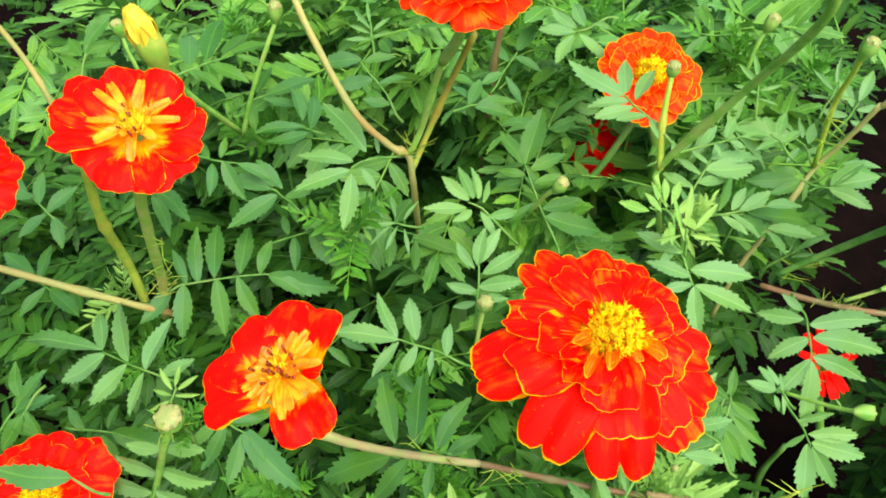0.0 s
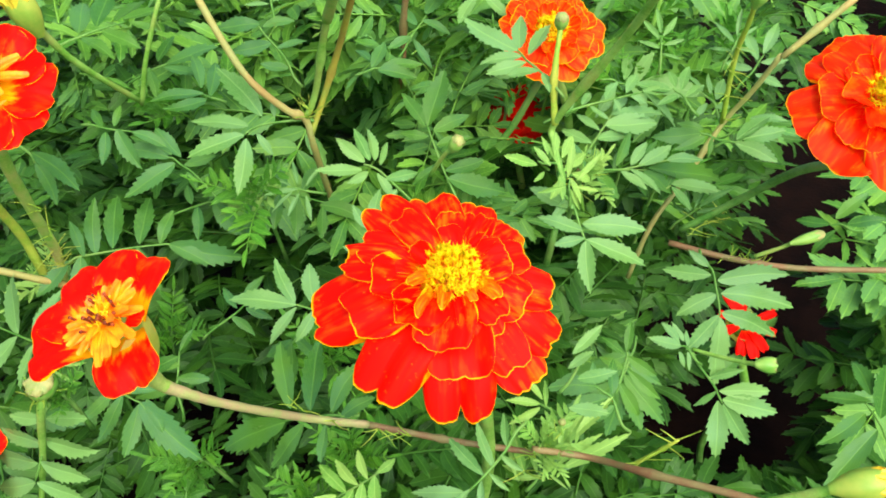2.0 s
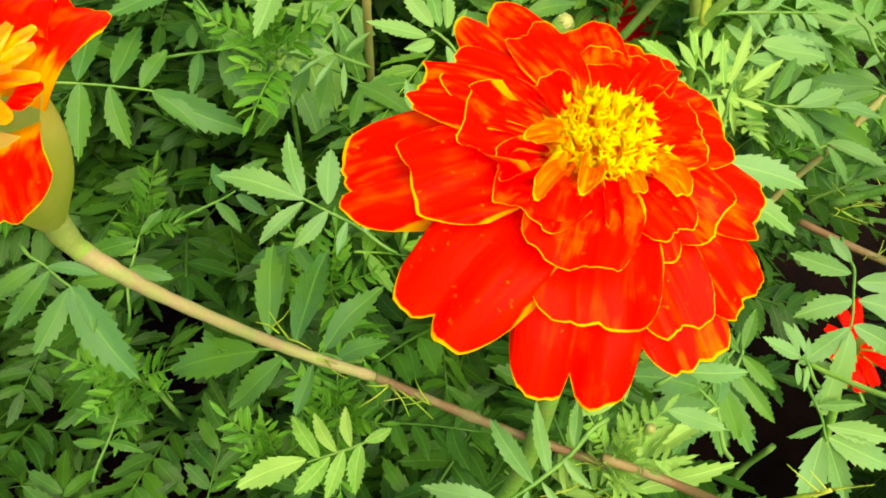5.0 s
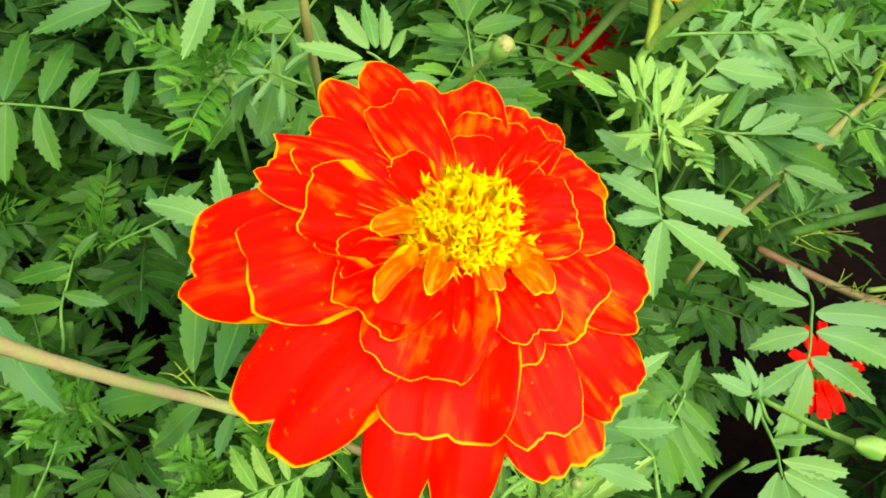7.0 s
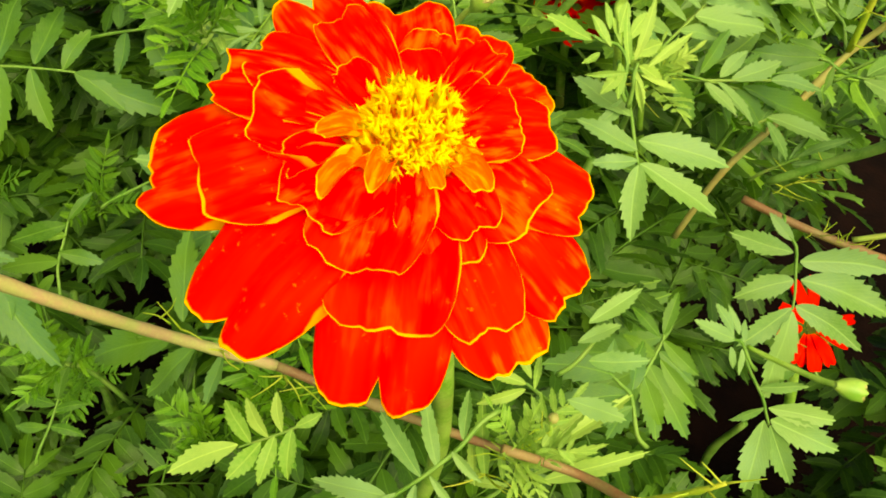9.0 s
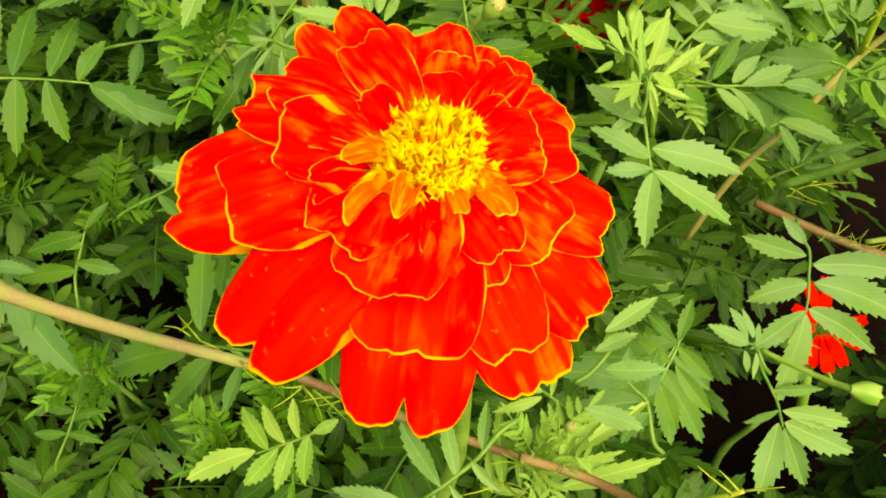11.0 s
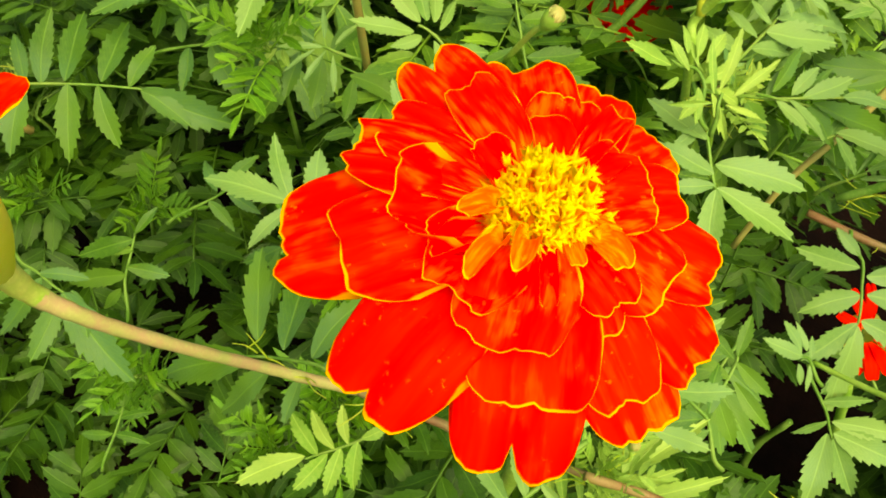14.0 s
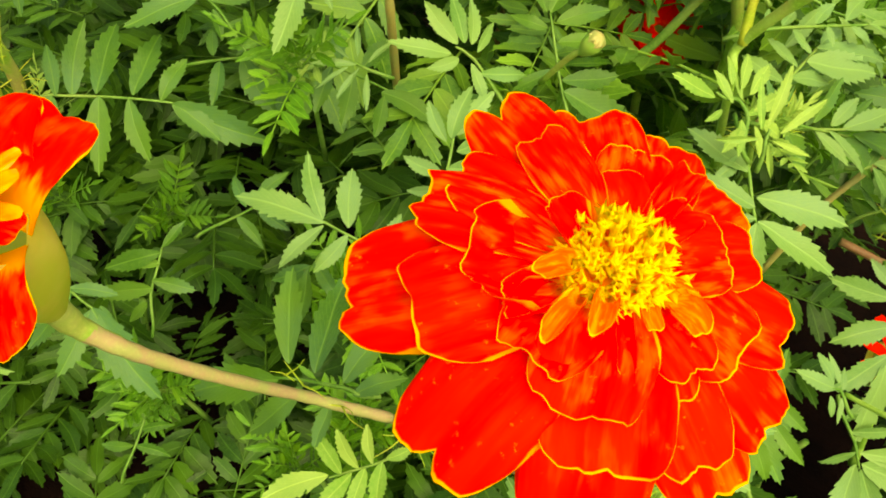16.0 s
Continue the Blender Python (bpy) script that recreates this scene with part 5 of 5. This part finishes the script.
bud("tiny cream bud in a tuft of young leaves", (0.0848, 0.2217, 0.3314), (0.05, -0.25, 0.95), 0.0045, 0.0019, [(0.0854, 0.2223, 0.3264), (0.0877, 0.2224, 0.3168)], 0.7, "green", BUD_TIP, 0.2, BUD_GREEN)

# ---------------------------------------------------------------- the leaves underneath
PLANTS = [left, center, right, back, farright, front, corner, near]
fill = random.Random(77)


def leaf_mesh(rng, mat):
    """A whole small-toothed leaf in one mesh, about unit length."""
    verts, faces, uvs = [], [], []

    def add(shape, m):
        k = len(verts)
        verts.extend(m @ Vector(v) for v in shape[0])
        faces.extend(tuple(k + i for i in f) for f in shape[1])
        uvs.extend(shape[2])

    v, f = tube([(0, 0, 0), (0, 0.35, 0.02), (0, 0.68, 0)], 0.012, 0.007, 4, 2)
    add((v, f, [(0.5, 0.5)] * len(v)), Matrix.Identity(4))
    for k in range(5):
        for side in (-1, 1):
            s = 0.40 * (0.75 + 0.25 * math.sin(math.pi * (k + 1) / 6)) * rng.uniform(0.85, 1.1)
            m = pose(0, 0.10 + 0.135 * k + side * 0.012, 0, 0, 0, side * rng.uniform(48, 64)) @ pose(0, 0, 0, rng.uniform(-22, 12), rng.uniform(-20, 20), 0)
            add(rng.choice(LOW_BLADES), m @ Matrix.Diagonal((s, s, s, 1)))
    add(rng.choice(LOW_BLADES), pose(0, 0.66, 0, rng.uniform(-15, 5)) @ Matrix.Diagonal((0.36, 0.36, 0.36, 1)))
    return verts, faces, uvs


WHOLE = [leaf_mesh(fill, UNDER_SHADED) for _ in range(7)]
WHOLE_MESH = [mesh_of("leaf", v, f, TOP_LIT, u) for v, f, u in WHOLE]
# The same shapes in the shade-darkened leaf colour, for the lower layer.
DEEP_MESH = [mesh_of("leaf", v, f, UNDER_SHADED, u) for v, f, u in WHOLE]


def cover(x, y):
    """Height of the upper leaves over a place of the bed."""
    z = 0.205 + 0.50 * (max(y, 0.0) - 0.12)
    z = min(z, 0.31) - 0.30 * max(0.0, x - 0.10) - 0.30 * max(0.0, -0.03 - x)
    if x > 0.11 and y < 0.26:
        z -= 0.05
    if x < 0.0 and y < 0.30:
        z -= 0.055
    return max(z, 0.13 if abs(x) < 0.5 else 0.20)


def fine_leaf(rng, mat):
    """A young leaf of narrow, cut leaflets in one mesh, of unit length."""
    verts, faces, uvs = [], [], []

    def add(shape, m):
        k = len(verts)
        verts.extend(m @ Vector(v) for v in shape[0])
        faces.extend(tuple(k + i for i in f) for f in shape[1])
        uvs.extend(shape[2])

    bow = rng.uniform(-0.12, 0.12)
    v, f = tube([(0, 0, 0), (bow * 0.4, 0.4, 0.05), (bow, 0.85, 0)], 0.012, 0.006, 4, 3)
    add((v, f, [(0.5, 0.5)] * len(v)), Matrix.Identity(4))
    for k in range(6):
        s = (k + 1) / 7
        for side in (-1, 1):
            size = 0.34 * math.sin(math.pi * (0.18 + 0.72 * s)) * rng.uniform(0.8, 1.15)
            m = pose(bow * s * s, 0.08 + 0.74 * s, 0.05 * math.sin(math.pi * s), 0, 0, side * rng.uniform(38, 58)) @ pose(0, 0, 0, rng.uniform(-10, 25), rng.uniform(-25, 25), 0)
            add(rng.choice(LOW_BLADES), m @ Matrix.Diagonal((size * 0.9, size, size, 1)))
    add(rng.choice(LOW_BLADES), pose(bow, 0.82, 0) @ Matrix.Diagonal((0.2, 0.3, 0.3, 1)))
    return mesh_of("leaf", verts, faces, mat, uvs)


SHOOT = leaf_material("leaf_shoot", (0.050, 0.225, 0.012), (0.15, 0.40, 0.03), (0.075, 0.28, 0.035), True)
FINE_MESH = [fine_leaf(fill, SHOOT) for _ in range(6)]
FINE_YOUNG = [fine_leaf(fill, YOUNG) for _ in range(4)]


def shoot(plant, place, way, size, count, young=False):
    """A side shoot: young fine-cut leaves round one tip, on a short stem."""
    place, way = Vector(place), Vector(way).normalized()
    v, f = tube([place - way * size * 1.2 - Vector((0, 0, size * 0.6)), place - way * size * 0.5, place], 0.0009, 0.0005, 6, 3)
    put_part("stem", v, f, STEM["rib"], plant)
    side = way.orthogonal().normalized()
    for k in range(count):
        ring = Matrix.Rotation(k * 2.39996 + fill.uniform(-0.3, 0.3), 3, way) @ side
        spread = 0.35 + 1.0 * k / count
        m = frame_of(place - plant.location - way * size * 0.25 * k / count, ring * spread + way * (1.15 - 0.6 * k / count), way - ring * 0.3)
        s = size * fill.uniform(0.7, 1.1) * (0.55 + 0.45 * k / count)
        child("leaf", fill.choice(FINE_YOUNG if young else FINE_MESH), plant, m @ Matrix.Diagonal((s, s, s, 1)))


UPWARD = (0.0, -0.35, 0.95)
shoot(center, (-0.0270, 0.2380, 0.3090), (-0.1, -0.45, 0.9), 0.030, 8)
shoot(left, (-0.0640, 0.2930, 0.3080), UPWARD, 0.036, 7)
shoot(front, (0.0080, 0.1830, 0.2280), UPWARD, 0.034, 8)
shoot(corner, (-0.0620, 0.1960, 0.1950), (0.2, -0.5, 0.9), 0.032, 8)
shoot(near, (0.0710, 0.1440, 0.2960), (0.2, -0.4, 0.9), 0.020, 9, True)
shoot(center, (-0.0030, 0.2150, 0.2470), UPWARD, 0.038, 8)
shoot(center, (-0.0540, 0.3450, 0.2600), UPWARD, 0.040, 7)
shoot(left, (-0.0860, 0.2620, 0.2050), (0.3, -0.4, 0.9), 0.034, 6)
shoot(front, (-0.0060, 0.1680, 0.2230), (-0.2, -0.4, 0.9), 0.030, 7)
shoot(right, (0.0860, 0.2210, 0.3330), (0.1, -0.4, 0.9), 0.018, 9, True)
shoot(right, (0.1300, 0.3230, 0.3180), UPWARD, 0.038, 7)
shoot(back, (0.0150, 0.3600, 0.2750), UPWARD, 0.042, 7)
shoot(corner, (-0.0480, 0.1720, 0.2400), (-0.2, -0.5, 0.85), 0.026, 7)
shoot(back, (0.0656, 0.3300, 0.3450), (0.1, -0.2, 0.97), 0.030, 7)
shoot(right, (0.1197, 0.3150, 0.3400), (0.0, -0.2, 0.97), 0.034, 8)
shoot(center, (-0.0318, 0.3600, 0.3240), (0.0, -0.2, 0.97), 0.034, 7)
shoot(farright, (0.1560, 0.3250, 0.3250), (0.2, -0.2, 0.95), 0.032, 6)
shoot(left, (-0.0856, 0.3300, 0.3330), (-0.2, -0.2, 0.95), 0.030, 7)
shoot(right, (0.1100, 0.2850, 0.3260), (0.1, -0.4, 0.9), 0.026, 7)
shoot(corner, (-0.0640, 0.1490, 0.3100), (0.0, -0.3, 0.95), 0.014, 9)

# Rows of bare soil between the plants: two ends and half a width.
GAPS = [((-0.080, 0.240), (-0.045, 0.262), 0.020), ((0.058, 0.278), (0.063, 0.306), 0.015), ((0.15, 0.25), (0.20, 0.32), 0.026), ((0.17, 0.265), (0.36, 0.60), 0.040), ((0.15, 0.175), (0.27, 0.35), 0.018), ((-0.12, 0.10), (-0.13, 0.17), 0.03)]


def bare(x, y):
    p = Vector((x, y))
    for a, b, r in GAPS:
        a, b = Vector(a), Vector(b)
        s = max(0.0, min(1.0, (p - a).dot(b - a) / (b - a).length_squared))
        if (p - a - s * (b - a)).length < r:
            return True
    return False


def spot(x, y, depth, size=None, toss=1.0):
    """The pose of one leaf of the bed. toss: how far it stands off the flat."""
    size = size or fill.uniform(0.034, 0.058)
    m = pose(x, y, cover(x, y) - depth, 0, 0, fill.uniform(0, 360)) @ pose(0, 0, 0, toss * fill.uniform(-25, 30), toss * fill.uniform(-25, 25), 0)
    return m @ Matrix.Diagonal((size * fill.uniform(0.75, 1.0), size, size, 1))


for k in range(26):
    x, y = -0.15 + 0.30 * ((k * 0.618) % 1.0), 0.27 + 0.20 * ((k * 0.377 + 0.1) % 1.0)
    if bare(x, y):
        continue
    p = min(PLANTS, key=lambda q: (q.location.x - x) ** 2 + (q.location.y - y) ** 2)
    shoot(p, (x, y, cover(x, y) + fill.uniform(-0.006, 0.016)), (fill.uniform(-0.4, 0.4), fill.uniform(-0.5, 0.0), 0.9), fill.uniform(0.024, 0.036), 6, k % 5 == 0)

for k in range(34):
    x, y = 0.000 + 0.062 * ((k * 0.618) % 1.0), 0.222 + 0.15 * ((k * 0.377 + 0.1) % 1.0)
    m = spot(x, y, fill.uniform(-0.028, 0.004), fill.uniform(0.036, 0.052), 1.8)
    if not bare(x, y):
        child("leaf", fill.choice(WHOLE_MESH), center, Matrix.Translation(-center.location) @ m)

# Leaves of the far plant that reach in over the bare soil.
EDGE = [(0.225, 0.239, 0.262, 95), (0.245, 0.262, 0.262, 75), (0.236, 0.226, 0.262, 80), (0.255, 0.292, 0.270, 80), (0.236, 0.272, 0.252, 100)]
for x, y, z, turn in EDGE:
    m = pose(x, y, z, 0, 0, turn) @ pose(0, 0, 0, fill.uniform(0, 25), fill.uniform(-20, 20), 0) @ Matrix.Diagonal((0.048, 0.052, 0.052, 1))
    child("leaf", fill.choice(WHOLE_MESH), farright, Matrix.Translation(-farright.location) @ m)

made = 0
while made < 340:
    x, y = fill.uniform(-0.27, 0.28), fill.uniform(0.12, 0.52)
    if bare(x, y):
        continue
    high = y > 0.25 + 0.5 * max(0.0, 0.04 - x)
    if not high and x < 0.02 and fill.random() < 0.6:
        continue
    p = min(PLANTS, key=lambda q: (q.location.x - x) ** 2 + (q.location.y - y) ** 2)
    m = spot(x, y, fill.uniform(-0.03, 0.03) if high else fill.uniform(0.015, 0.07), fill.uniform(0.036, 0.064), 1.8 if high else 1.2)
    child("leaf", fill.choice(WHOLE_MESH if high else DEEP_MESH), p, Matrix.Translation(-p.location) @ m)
    made += 1

verts, faces, uvs = [], [], []
count = 0
while count < 4500:
    close, wide = count < 2000, count >= 3500
    if close:
        x, y = fill.uniform(-0.27, 0.33), fill.uniform(0.06, 0.52)
    elif wide:
        x, y = fill.uniform(-1.7, 1.8), fill.uniform(-0.4, 2.4)
        if abs(x) < 0.55 and -0.2 < y < 0.95:
            continue
    else:
        x, y = fill.uniform(-0.6, 0.7), fill.uniform(-0.2, 1.0)
    if y < 0.06 and abs(x) < 0.25:
        continue
    if close and (x < 0.01 and y < 0.30 or x > 0.11 and y < 0.21) and noise.noise(Vector((x * 30, y * 30, 7))) > -0.12:
        continue
    low = fill.uniform(0.02, 0.17) if close else fill.uniform(0.0, 0.1)
    if bare(x, y):
        continue
    m = spot(x, y, low, fill.uniform(0.11, 0.16) if wide else None)
    shape = fill.choice(WHOLE)
    k = len(verts)
    mm = np.array(m)
    verts.extend((np.array([tuple(v) for v in shape[0]]) @ mm[:3, :3].T + mm[:3, 3]).tolist())
    faces.extend(tuple(k + i for i in f) for f in shape[1])
    uvs.extend(shape[2])
    count += 1
# Fill leaves all take the colour that has shade mixed in.
tagged(new("foliage", mesh_of("foliage", verts, faces, UNDER_SHADED, uvs)), "dense marigold foliage filling the bed, shade put into its dark green", "foliage", kind="stuff")
